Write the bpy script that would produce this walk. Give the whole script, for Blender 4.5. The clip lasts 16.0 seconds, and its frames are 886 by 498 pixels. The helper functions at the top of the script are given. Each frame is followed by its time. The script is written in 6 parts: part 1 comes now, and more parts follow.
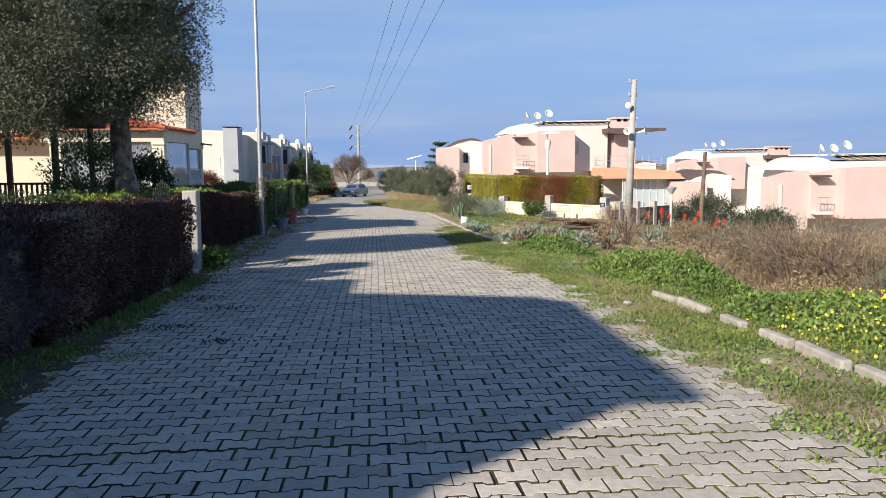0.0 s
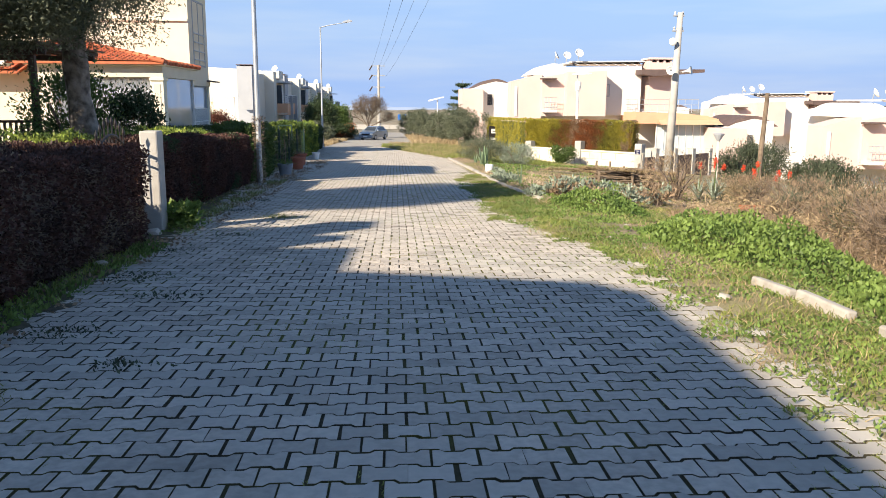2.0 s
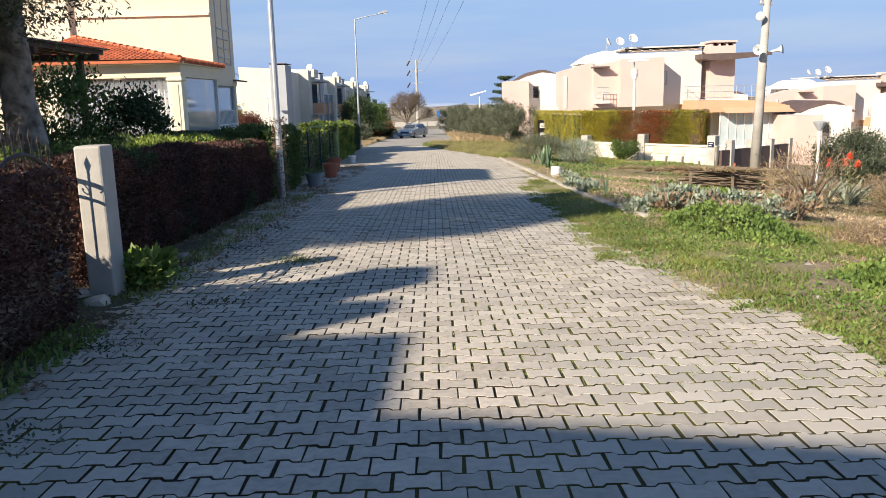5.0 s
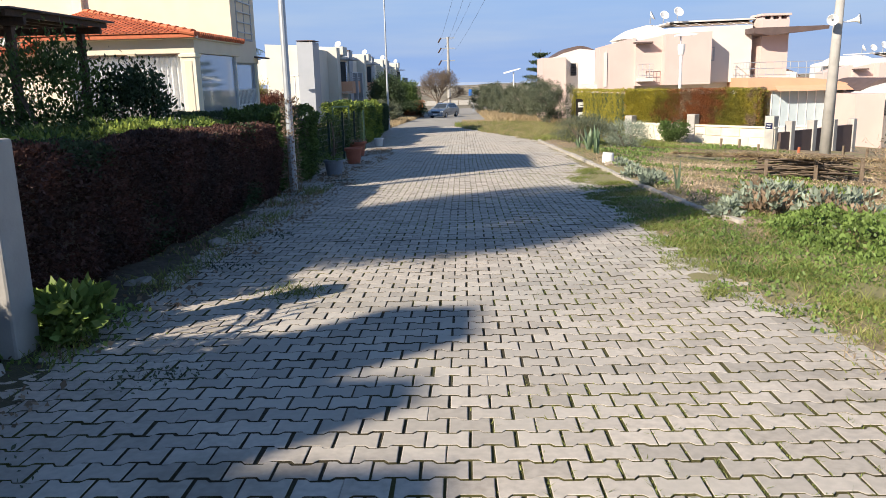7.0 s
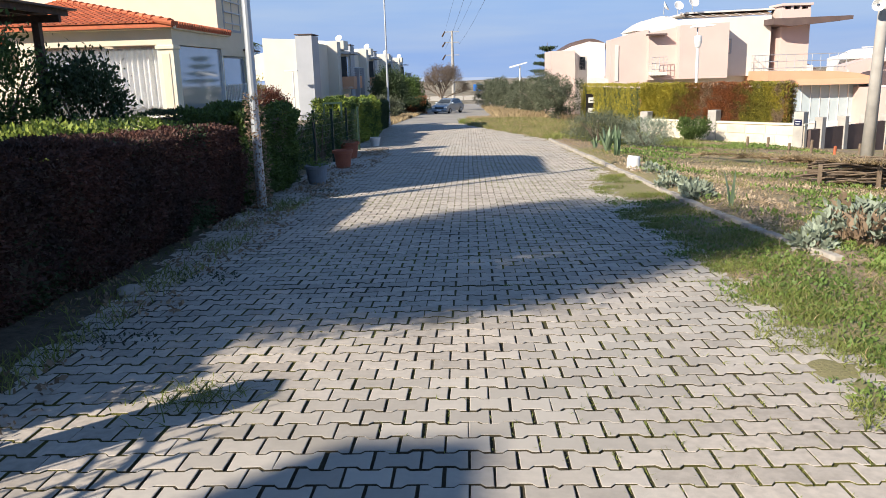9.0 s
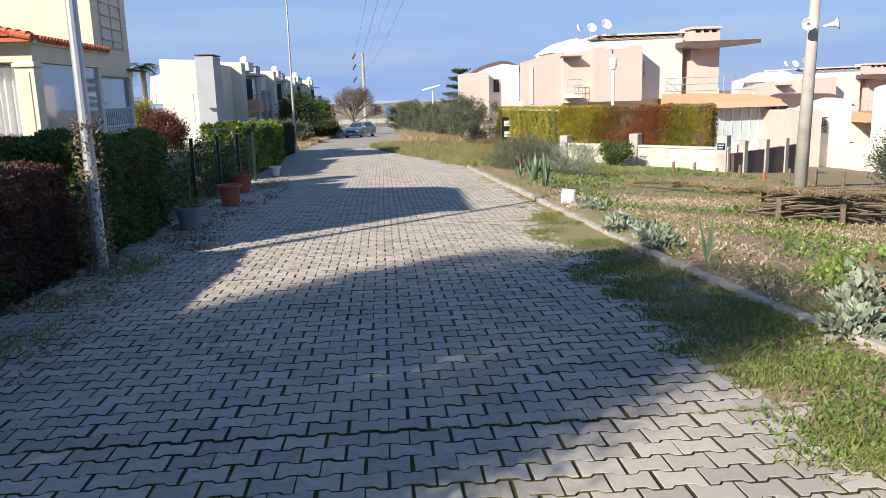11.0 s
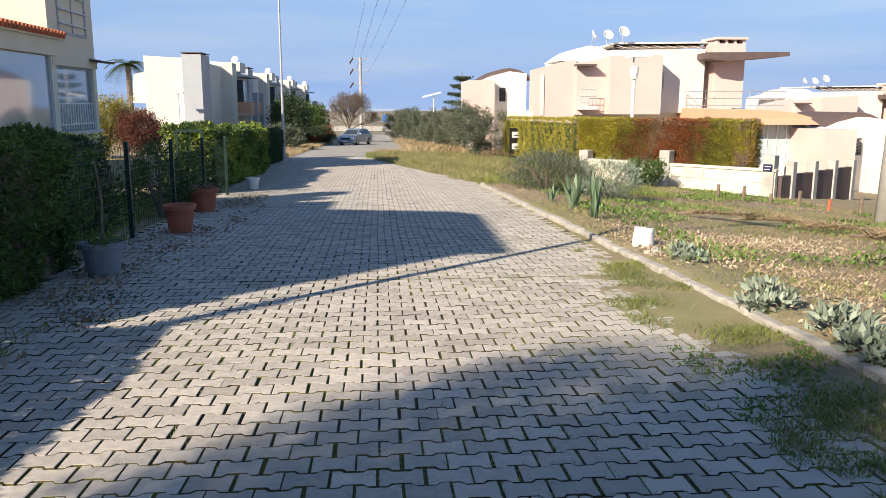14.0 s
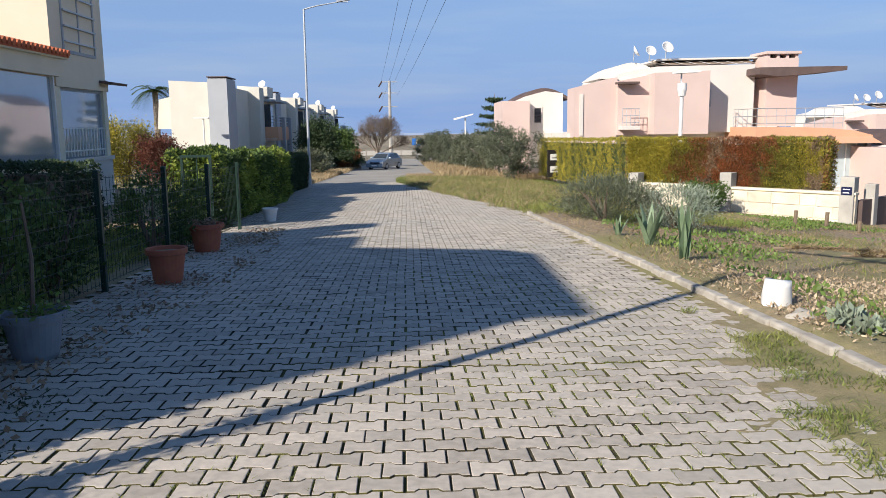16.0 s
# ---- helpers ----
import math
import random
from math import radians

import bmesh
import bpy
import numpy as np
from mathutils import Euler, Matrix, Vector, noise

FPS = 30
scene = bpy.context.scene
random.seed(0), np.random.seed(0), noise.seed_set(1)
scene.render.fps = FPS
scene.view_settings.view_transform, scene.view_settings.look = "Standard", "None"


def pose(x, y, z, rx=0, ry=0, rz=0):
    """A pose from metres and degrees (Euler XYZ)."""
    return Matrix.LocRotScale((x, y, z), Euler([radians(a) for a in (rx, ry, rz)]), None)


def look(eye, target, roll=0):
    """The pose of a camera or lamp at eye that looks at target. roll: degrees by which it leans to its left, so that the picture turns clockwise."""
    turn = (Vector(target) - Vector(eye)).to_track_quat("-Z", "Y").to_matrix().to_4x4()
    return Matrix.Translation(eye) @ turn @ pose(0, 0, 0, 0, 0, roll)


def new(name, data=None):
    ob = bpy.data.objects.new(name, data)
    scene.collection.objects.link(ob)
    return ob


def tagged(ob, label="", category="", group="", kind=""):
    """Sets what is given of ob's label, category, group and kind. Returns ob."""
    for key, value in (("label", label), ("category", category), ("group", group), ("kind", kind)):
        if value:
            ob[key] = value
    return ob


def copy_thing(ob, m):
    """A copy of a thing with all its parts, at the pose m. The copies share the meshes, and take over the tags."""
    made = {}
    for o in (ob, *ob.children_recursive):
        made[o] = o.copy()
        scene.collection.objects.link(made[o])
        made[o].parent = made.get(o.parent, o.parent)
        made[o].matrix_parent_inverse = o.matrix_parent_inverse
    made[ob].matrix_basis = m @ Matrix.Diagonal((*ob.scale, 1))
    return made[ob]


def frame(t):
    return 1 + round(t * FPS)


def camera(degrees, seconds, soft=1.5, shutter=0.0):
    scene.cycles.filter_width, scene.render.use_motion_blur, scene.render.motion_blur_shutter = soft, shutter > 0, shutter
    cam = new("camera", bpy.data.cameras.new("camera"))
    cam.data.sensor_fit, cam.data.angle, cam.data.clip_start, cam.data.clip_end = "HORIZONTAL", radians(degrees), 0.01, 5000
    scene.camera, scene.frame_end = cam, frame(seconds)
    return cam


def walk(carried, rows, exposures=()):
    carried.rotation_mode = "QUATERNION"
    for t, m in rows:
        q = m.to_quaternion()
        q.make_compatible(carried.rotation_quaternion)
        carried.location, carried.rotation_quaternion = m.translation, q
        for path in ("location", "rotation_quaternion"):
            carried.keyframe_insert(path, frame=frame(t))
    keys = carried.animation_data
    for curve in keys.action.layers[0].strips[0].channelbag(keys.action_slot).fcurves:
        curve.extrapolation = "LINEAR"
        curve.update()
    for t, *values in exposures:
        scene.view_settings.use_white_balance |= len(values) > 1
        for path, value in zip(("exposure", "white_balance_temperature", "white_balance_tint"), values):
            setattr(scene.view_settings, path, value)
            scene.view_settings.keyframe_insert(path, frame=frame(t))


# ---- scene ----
cam = camera(59.5, 16.0, soft=0.75)
PATH = [
    (0, (0.262, 0.304, 1.461), (0.438, 2.282, 1.227), -0.2),
    (0.5, (0.336, 1.0, 1.427), (0.567, 2.965, 1.133), 0.6),
    (1, (0.456, 1.621, 1.416), (0.669, 3.583, 1.092), 1.2),
    (1.5, (0.459, 2.327, 1.363), (0.62, 4.282, 0.974), 1.0),
    (2, (0.483, 2.981, 1.35), (0.604, 4.941, 0.974), 0.4),
    (2.5, (0.407, 3.714, 1.323), (0.47, 5.679, 0.957), -0.3),
    (3, (0.353, 4.391, 1.31), (0.382, 6.36, 0.961), -0.8),
    (3.2, (0.362, 4.689, 1.294), (0.381, 6.66, 0.951), -0.9),
    (5.3, (0.198, 7.164, 1.265), (0.212, 9.125, 0.869), -1.5),
    (5.5, (0.204, 7.389, 1.243), (0.201, 9.349, 0.842), -1.7),
    (6, (0.138, 7.951, 1.244), (0.101, 9.91, 0.841), -2.1),
    (6.5, (0.076, 8.56, 1.238), (0.045, 10.518, 0.833), -1.7),
    (7, (0.106, 9.189, 1.228), (0.045, 11.14, 0.792), -1.5),
    (7.5, (0.107, 9.824, 1.226), (0.098, 11.767, 0.752), -1.3),
    (8, (0.17, 10.411, 1.218), (0.1, 12.357, 0.761), -1.4),
    (8.5, (0.134, 10.989, 1.191), (0.045, 12.935, 0.738), -1.8),
    (10.8, (0.217, 13.83, 1.082), (0.339, 15.786, 0.681), -1.5),
    (11, (0.237, 14.076, 1.113), (0.38, 16.031, 0.716), -1.6),
    (11.5, (0.292, 14.69, 1.091), (0.462, 16.646, 0.713), -1.0),
    (12, (0.25, 15.354, 1.044), (0.45, 17.309, 0.672), -0.5),
    (12.5, (0.254, 15.991, 0.997), (0.473, 17.943, 0.621), -0.1),
    (13, (0.195, 16.664, 0.965), (0.417, 18.615, 0.588), 0.1),
    (13.5, (0.142, 17.265, 0.953), (0.349, 19.219, 0.577), 0.3),
    (14, (0.118, 17.935, 0.937), (0.282, 19.893, 0.564), 0.1),
    (14.5, (0.041, 18.554, 0.918), (0.181, 20.523, 0.594), -0.2),
    (15, (0.053, 19.172, 0.9), (0.155, 21.153, 0.64), 0.0),
    (15.5, (-0.002, 19.833, 0.844), (0.104, 21.808, 0.548), -0.2),
    (16, (0.03, 20.419, 0.829), (0.12, 22.392, 0.515), -0.6),
]
walk(cam, [(t, look(eye, target, roll)) for t, eye, target, roll in PATH],
     [(0, 0.5, 6400, 10), (0.5, 0.56, 6450, 10), (1.5, 0.92, 6800, 10), (2.5, 0.98, 7200, 10), (3.2, 0.98, 7250, 10), (5.5, 0.7, 6850, 10), (8.5, 0.68, 6650, 10), (11, 0.66, 6550, 10), (11.5, 0.57, 6550, 10), (12.5, 0.74, 6650, 10), (13.5, 0.84, 6650, 10), (14, 0.76, 6850, 10), (15, 0.48, 6550, 10), (16, 0.44, 6350, 10)])

# ---- light ----
SUN_TO = Vector((0.73, 0.68, 0.0)).normalized()
ELEV = radians(30)
world = bpy.data.worlds.new("sky")
scene.world = world
world.use_nodes = True
wn = world.node_tree.nodes
sky = wn.new("ShaderNodeTexSky")
sky.sky_type, sky.sun_disc = "NISHITA", False
sky.sun_elevation = ELEV
sky.sun_rotation = math.atan2(-SUN_TO.x, -SUN_TO.y)
sky.air_density, sky.dust_density, sky.ozone_density = 1.0, 0.1, 5.0
wn["Background"].inputs["Strength"].default_value = 0.09
# thin cloud and haze low over the horizon
wl_ = world.node_tree.links
tc = wn.new("ShaderNodeTexCoord")
sep = wn.new("ShaderNodeSeparateXYZ")
wl_.new(tc.outputs["Generated"], sep.inputs[0])
band = wn.new("ShaderNodeMapRange")
band.inputs[1].default_value, band.inputs[2].default_value, band.inputs[3].default_value, band.inputs[4].default_value = 0.02, 0.5, 1.0, 0.0
wl_.new(sep.outputs[2], band.inputs[0])
stretch = wn.new("ShaderNodeMapping")
stretch.inputs["Scale"].default_value = (1.6, 1.6, 14.0)
wl_.new(tc.outputs["Generated"], stretch.inputs[0])
puff = wn.new("ShaderNodeTexNoise")
puff.inputs["Scale"].default_value, puff.inputs["Detail"].default_value = 2.2, 6.0
wl_.new(stretch.outputs[0], puff.inputs[0])
cloud = wn.new("ShaderNodeMix")
cloud.data_type = "RGBA"
cloud.inputs[6].default_value, cloud.inputs[7].default_value = (2.1, 3.25, 5.8, 1), (2.8, 3.75, 5.7, 1)
puffs = wn.new("ShaderNodeMapRange")
puffs.inputs[1].default_value, puffs.inputs[2].default_value = 0.42, 0.7
wl_.new(puff.outputs[0], puffs.inputs[0])
wl_.new(puffs.outputs[0], cloud.inputs[0])
haze = wn.new("ShaderNodeMix")
haze.data_type = "RGBA"
wl_.new(band.outputs[0], haze.inputs[0])
wl_.new(sky.outputs[0], haze.inputs[6])
wl_.new(cloud.outputs[2], haze.inputs[7])
wl_.new(haze.outputs[2], wn["Background"].inputs[0])
sun_data = bpy.data.lights.new("sun", "SUN")
sun_data.energy, sun_data.angle, sun_data.color = 5.0, radians(0.55), (1.0, 0.90, 0.77)
sun = new("sun", sun_data)
sun_way = Vector((SUN_TO.x * math.cos(ELEV), SUN_TO.y * math.cos(ELEV), -math.sin(ELEV)))
sun.matrix_world = Matrix.Translation((-20, -20, 30)) @ sun_way.to_track_quat("-Z", "Y").to_matrix().to_4x4()

# ---- materials ----
def mat(name, c1, c2=None, scale=6.0, rough=0.85, bump=0.0, bump_scale=60.0, metal=0.0, big=None, per=0.0, island=False, spec=0.4, stain=None):
    """Procedural surface: two colours by noise, a broad stain, bump, and a variation from object to object or island to island."""
    m = bpy.data.materials.new(name)
    m.use_nodes = True
    n, l = m.node_tree.nodes, m.node_tree.links
    b = n["Principled BSDF"]
    b.inputs["Roughness"].default_value = rough
    b.inputs["Metallic"].default_value = metal
    b.inputs["Specular IOR Level"].default_value = spec
    geo = n.new("ShaderNodeNewGeometry")
    def noise_of(sc, detail=5.0):
        t = n.new("ShaderNodeTexNoise")
        t.inputs["Scale"].default_value, t.inputs["Detail"].default_value = sc, detail
        l.new(geo.outputs["Position"], t.inputs["Vector"])
        return t
    def mixer(a, c, f):
        x = n.new("ShaderNodeMix")
        x.data_type = "RGBA"
        for sock, val in ((x.inputs[6], a), (x.inputs[7], c)):
            if isinstance(val, tuple):
                sock.default_value = (*val, 1)
            else:
                l.new(val, sock)
        if isinstance(f, float):
            x.inputs[0].default_value = f
        else:
            l.new(f, x.inputs[0])
        return x.outputs[2]
    def ramp(sock, lo, hi):
        r = n.new("ShaderNodeMapRange")
        r.inputs[1].default_value, r.inputs[2].default_value = lo, hi
        l.new(sock, r.inputs[0])
        return r.outputs[0]
    c2 = c2 or tuple(v * 0.8 for v in c1)
    col = mixer(c1, c2, ramp(noise_of(scale).outputs[0], 0.35, 0.68))
    if stain:
        col = mixer(col, stain[0], ramp(noise_of(stain[1], 6.0).outputs[0], stain[2], stain[2] + 0.18))
    if big:
        col = mixer(col, big[0], ramp(noise_of(big[1], 3.0).outputs[0], 0.42, 0.66))
    if per:
        rnd = geo.outputs["Random Per Island"] if island else n.new("ShaderNodeObjectInfo").outputs["Random"]
        h = n.new("ShaderNodeHueSaturation")
        l.new(ramp(rnd, 0.0, 1.0), h.inputs["Value"])
        h.inputs["Value"].default_value = 1.0
        mr = [x for x in n if x.type == "MAP_RANGE"][-1]
        mr.inputs[3].default_value, mr.inputs[4].default_value = 1 - per, 1 + per
        l.new(col, h.inputs["Color"])
        col = h.outputs[0]
    l.new(col, b.inputs["Base Color"])
    if bump:
        bp = n.new("ShaderNodeBump")
        bp.inputs["Strength"].default_value, bp.inputs["Distance"].default_value = bump, 0.01
        l.new(noise_of(bump_scale, 6.0).outputs[0], bp.inputs["Height"])
        l.new(bp.outputs[0], b.inputs["Normal"])
    return m

def leaf_mat(name, c1, c2, per=0.35, back=0.25, scale=1.3):
    m = mat(name, c1, c2, scale=scale, rough=0.55, per=per, island=True, spec=0.3)
    n, l = m.node_tree.nodes, m.node_tree.links
    b = n["Principled BSDF"]
    tr = n.new("ShaderNodeBsdfTranslucent")
    mx = n.new("ShaderNodeMixShader")
    mx.inputs[0].default_value = back
    l.new(b.inputs["Base Color"].links[0].from_socket, tr.inputs[0])
    l.new(b.outputs[0], mx.inputs[1]), l.new(tr.outputs[0], mx.inputs[2])
    l.new(mx.outputs[0], n["Material Output"].inputs[0])
    return m

def glass_mat(name, tint=(0.75, 0.85, 0.9), alpha=0.35, rough=0.03):
    m = bpy.data.materials.new(name)
    m.use_nodes = True
    n, l = m.node_tree.nodes, m.node_tree.links
    g = n["Principled BSDF"]
    g.inputs["Base Color"].default_value = (*tint, 1)
    g.inputs["Roughness"].default_value = rough
    tr = n.new("ShaderNodeBsdfTransparent")
    mx = n.new("ShaderNodeMixShader")
    mx.inputs[0].default_value = alpha
    l.new(tr.outputs[0], mx.inputs[1]), l.new(g.outputs[0], mx.inputs[2])
    l.new(mx.outputs[0], n["Material Output"].inputs[0])
    return m

M = dict(
    paver=mat("paver_concrete", (0.52, 0.465, 0.40), (0.40, 0.36, 0.31), scale=22, rough=0.95, bump=0.22, bump_scale=170, per=0.17, big=((0.44, 0.41, 0.36), 0.5), stain=((0.24, 0.22, 0.18), 1.1, 0.61)),
    paver_isle=mat("paver_concrete_field", (0.52, 0.465, 0.40), (0.40, 0.36, 0.31), scale=22, rough=0.95, bump=0.22, bump_scale=170, per=0.17, island=True, big=((0.44, 0.41, 0.36), 0.5), stain=((0.24, 0.22, 0.18), 1.1, 0.61)),
    joint=mat("joint_sand", (0.075, 0.062, 0.036), (0.04, 0.035, 0.022), scale=12, rough=1, stain=((0.115, 0.11, 0.028), 0.8, 0.45), bump=0.8, bump_scale=80),
    far_road=mat("far_road_gravel", (0.36, 0.34, 0.30), (0.28, 0.265, 0.24), scale=0.6, rough=0.95, bump=0.4, bump_scale=20),
    soil=mat("dry_soil", (0.36, 0.275, 0.185), (0.19, 0.15, 0.10), scale=11, rough=1, bump=1.0, bump_scale=55, big=((0.24, 0.22, 0.10), 0.35)),
    litter=mat("dark_leaf_litter", (0.13, 0.10, 0.07), (0.06, 0.05, 0.035), scale=14, rough=1, bump=1.0, bump_scale=50, big=((0.08, 0.085, 0.045), 0.8)),
    kerb=mat("kerb_concrete", (0.45, 0.42, 0.37), (0.32, 0.29, 0.25), scale=7, rough=0.95, bump=0.5, bump_scale=50, per=0.1),
    cream=mat("cream_render", (0.74, 0.66, 0.52), (0.71, 0.63, 0.49), scale=1.5, rough=0.9, bump=0.15, bump_scale=90),
    cream_trim=mat("cream_trim", (0.80, 0.74, 0.58), (0.76, 0.70, 0.53), scale=2, rough=0.85),
    white=mat("white_render", (0.70, 0.66, 0.61), (0.66, 0.62, 0.57), scale=0.8, rough=0.9, bump=0.15, bump_scale=60),
    lwhite=mat("warm_white_render", (0.68, 0.65, 0.57), (0.64, 0.61, 0.53), scale=0.8, rough=0.9),
    pink=mat("pink_render", (0.65, 0.505, 0.455), (0.61, 0.47, 0.425), scale=0.7, rough=0.9, bump=0.15, bump_scale=60),
    grey=mat("grey_render", (0.42, 0.44, 0.47), (0.38, 0.40, 0.43), scale=0.8, rough=0.9),
    orange=mat("orange_render", (0.66, 0.38, 0.24), (0.62, 0.35, 0.22), scale=0.9, rough=0.85),
    tile=mat("terracotta_tile", (0.55, 0.16, 0.07), (0.42, 0.12, 0.06), scale=4, rough=0.8, per=0.2, island=True),
    rooftan=mat("tan_roof_sheet", (0.34, 0.26, 0.19), (0.27, 0.2, 0.15), scale=3, rough=0.8, bump=0.2),
    dark=mat("dark_brown_slab", (0.13, 0.09, 0.08), (0.10, 0.07, 0.065), scale=2, rough=0.7),
    wood=mat("dark_wood", (0.09, 0.05, 0.03), (0.05, 0.03, 0.02), scale=9, rough=0.7, bump=0.3, bump_scale=40),
    oldwood=mat("weathered_wood", (0.22, 0.17, 0.12), (0.14, 0.10, 0.07), scale=10, rough=0.9, bump=0.5, bump_scale=50),
    concrete=mat("pole_concrete", (0.46, 0.44, 0.40), (0.37, 0.35, 0.32), scale=3, rough=0.95, bump=0.3, bump_scale=40),
    stone=mat("cream_wall_stone", (0.72, 0.66, 0.54), (0.62, 0.55, 0.43), scale=2.2, rough=0.95, bump=0.5, bump_scale=22, per=0.08),
    galv=mat("galvanised_steel", (0.50, 0.53, 0.56), (0.42, 0.45, 0.48), scale=3, rough=0.45, metal=0.5),
    iron=mat("black_iron", (0.035, 0.035, 0.04), (0.06, 0.05, 0.045), scale=20, rough=0.5, metal=0.6),
    blue=mat("dark_blue_panel", (0.02, 0.05, 0.14), (0.015, 0.04, 0.1), scale=8, rough=0.6),
    greenmetal=mat("green_fence_paint", (0.012, 0.04, 0.03), (0.01, 0.03, 0.022), scale=10, rough=0.5),
    terra=mat("terracotta_pot", (0.42, 0.13, 0.07), (0.34, 0.10, 0.06), scale=6, rough=0.7),
    greyplastic=mat("grey_plastic", (0.22, 0.25, 0.29), (0.17, 0.19, 0.22), scale=5, rough=0.6),
    whiteplastic=mat("white_plastic", (0.78, 0.78, 0.76), (0.7, 0.7, 0.68), scale=6, rough=0.4),
    curtain=mat("white_curtain", (0.80, 0.79, 0.78), (0.72, 0.71, 0.71), scale=2, rough=0.95),
    blind=mat("pale_blind", (0.44, 0.52, 0.55), (0.40, 0.47, 0.50), scale=2, rough=0.7),
    glass=glass_mat("window_glass", (0.5, 0.55, 0.6), 0.16, 0.02),
    pane=mat("reflecting_pane", (0.42, 0.47, 0.52), (0.36, 0.41, 0.46), scale=0.6, rough=0.05, metal=0.35, spec=0.7),
    darkglass=mat("dark_window", (0.03, 0.04, 0.05), (0.05, 0.06, 0.07), scale=1, rough=0.08, spec=0.6),
    car=mat("silver_blue_paint", (0.38, 0.44, 0.50), (0.36, 0.42, 0.48), scale=1, rough=0.25, metal=0.5),
    tyre=mat("tyre_rubber", (0.02, 0.02, 0.02), (0.03, 0.03, 0.03), scale=20, rough=0.9),
    bark=mat("olive_bark", (0.30, 0.26, 0.22), (0.09, 0.075, 0.06), scale=9, rough=1, bump=1.0, bump_scale=22, stain=((0.40, 0.37, 0.33), 5, 0.55)),
    twig=mat("dry_twig", (0.20, 0.155, 0.12), (0.13, 0.10, 0.075), scale=6, rough=1),
    olive=leaf_mat("olive_leaf", (0.17, 0.19, 0.125), (0.085, 0.10, 0.06)),
    darkolive=leaf_mat("dark_olive_leaf", (0.10, 0.12, 0.07), (0.05, 0.065, 0.04)),
    redhedge=leaf_mat("red_brown_hedge_leaf", (0.125, 0.058, 0.045), (0.06, 0.037, 0.032), per=0.5),
    lavender=leaf_mat("grey_brown_shrub_leaf", (0.13, 0.105, 0.11), (0.07, 0.055, 0.06)),
    green=leaf_mat("green_hedge_leaf", (0.11, 0.17, 0.045), (0.06, 0.10, 0.03)),
    brightgreen=leaf_mat("bright_green_leaf", (0.34, 0.40, 0.08), (0.14, 0.21, 0.04), scale=2.5),
    darkleaf=leaf_mat("dark_evergreen_leaf", (0.065, 0.10, 0.045), (0.04, 0.065, 0.03)),
    thuja=leaf_mat("yellow_thuja_spray", (0.44, 0.37, 0.055), (0.30, 0.27, 0.045), scale=1.0),
    thujagreen=leaf_mat("olive_thuja_spray", (0.26, 0.24, 0.05), (0.15, 0.15, 0.035), scale=1.5),
    thujared=leaf_mat("scorched_thuja_spray", (0.36, 0.13, 0.05), (0.20, 0.09, 0.045), scale=1.2),
    redbush=leaf_mat("red_shrub_leaf", (0.20, 0.075, 0.05), (0.12, 0.05, 0.035)),
    grass=leaf_mat("grass_blade", (0.27, 0.29, 0.08), (0.15, 0.19, 0.05), scale=0.9),
    dry=leaf_mat("dry_grass_blade", (0.47, 0.36, 0.21), (0.33, 0.25, 0.14), scale=0.9),
    chip=leaf_mat("wood_chip", (0.52, 0.42, 0.30), (0.33, 0.25, 0.17), scale=2.0, back=0.05),
    weed=leaf_mat("weed_leaf", (0.20, 0.28, 0.07), (0.11, 0.18, 0.045), scale=0.9),
    brush=leaf_mat("brown_brush_stem", (0.36, 0.26, 0.17), (0.22, 0.16, 0.11), scale=0.8),
    succulent=leaf_mat("grey_green_succulent", (0.30, 0.35, 0.27), (0.19, 0.23, 0.17), back=0.05),
    agave=leaf_mat("agave_leaf", (0.20, 0.27, 0.17), (0.13, 0.19, 0.11), back=0.05, scale=4),
    aloe=leaf_mat("aloe_flower", (0.75, 0.09, 0.03), (0.6, 0.06, 0.03), back=0.1),
    yellow=leaf_mat("yellow_flower", (0.75, 0.62, 0.05), (0.65, 0.5, 0.04), back=0.1),
    hill=mat("far_scrub_hill", (0.30, 0.25, 0.18), (0.22, 0.19, 0.13), scale=0.03, rough=1, stain=((0.03, 0.04, 0.025), 0.3, 0.5)),
    ridge=mat("haze_tinted_ridge", (0.30, 0.36, 0.46), (0.27, 0.33, 0.43), scale=0.004, rough=1),
    cable=mat("black_cable", (0.03, 0.03, 0.035), (0.02, 0.02, 0.02), rough=0.6),
    plate=mat("dark_blue_enamel", (0.01, 0.015, 0.06), (0.01, 0.012, 0.05), rough=0.3),
    signblue=mat("blue_sign", (0.03, 0.16, 0.5), (0.03, 0.14, 0.45), rough=0.4),
)

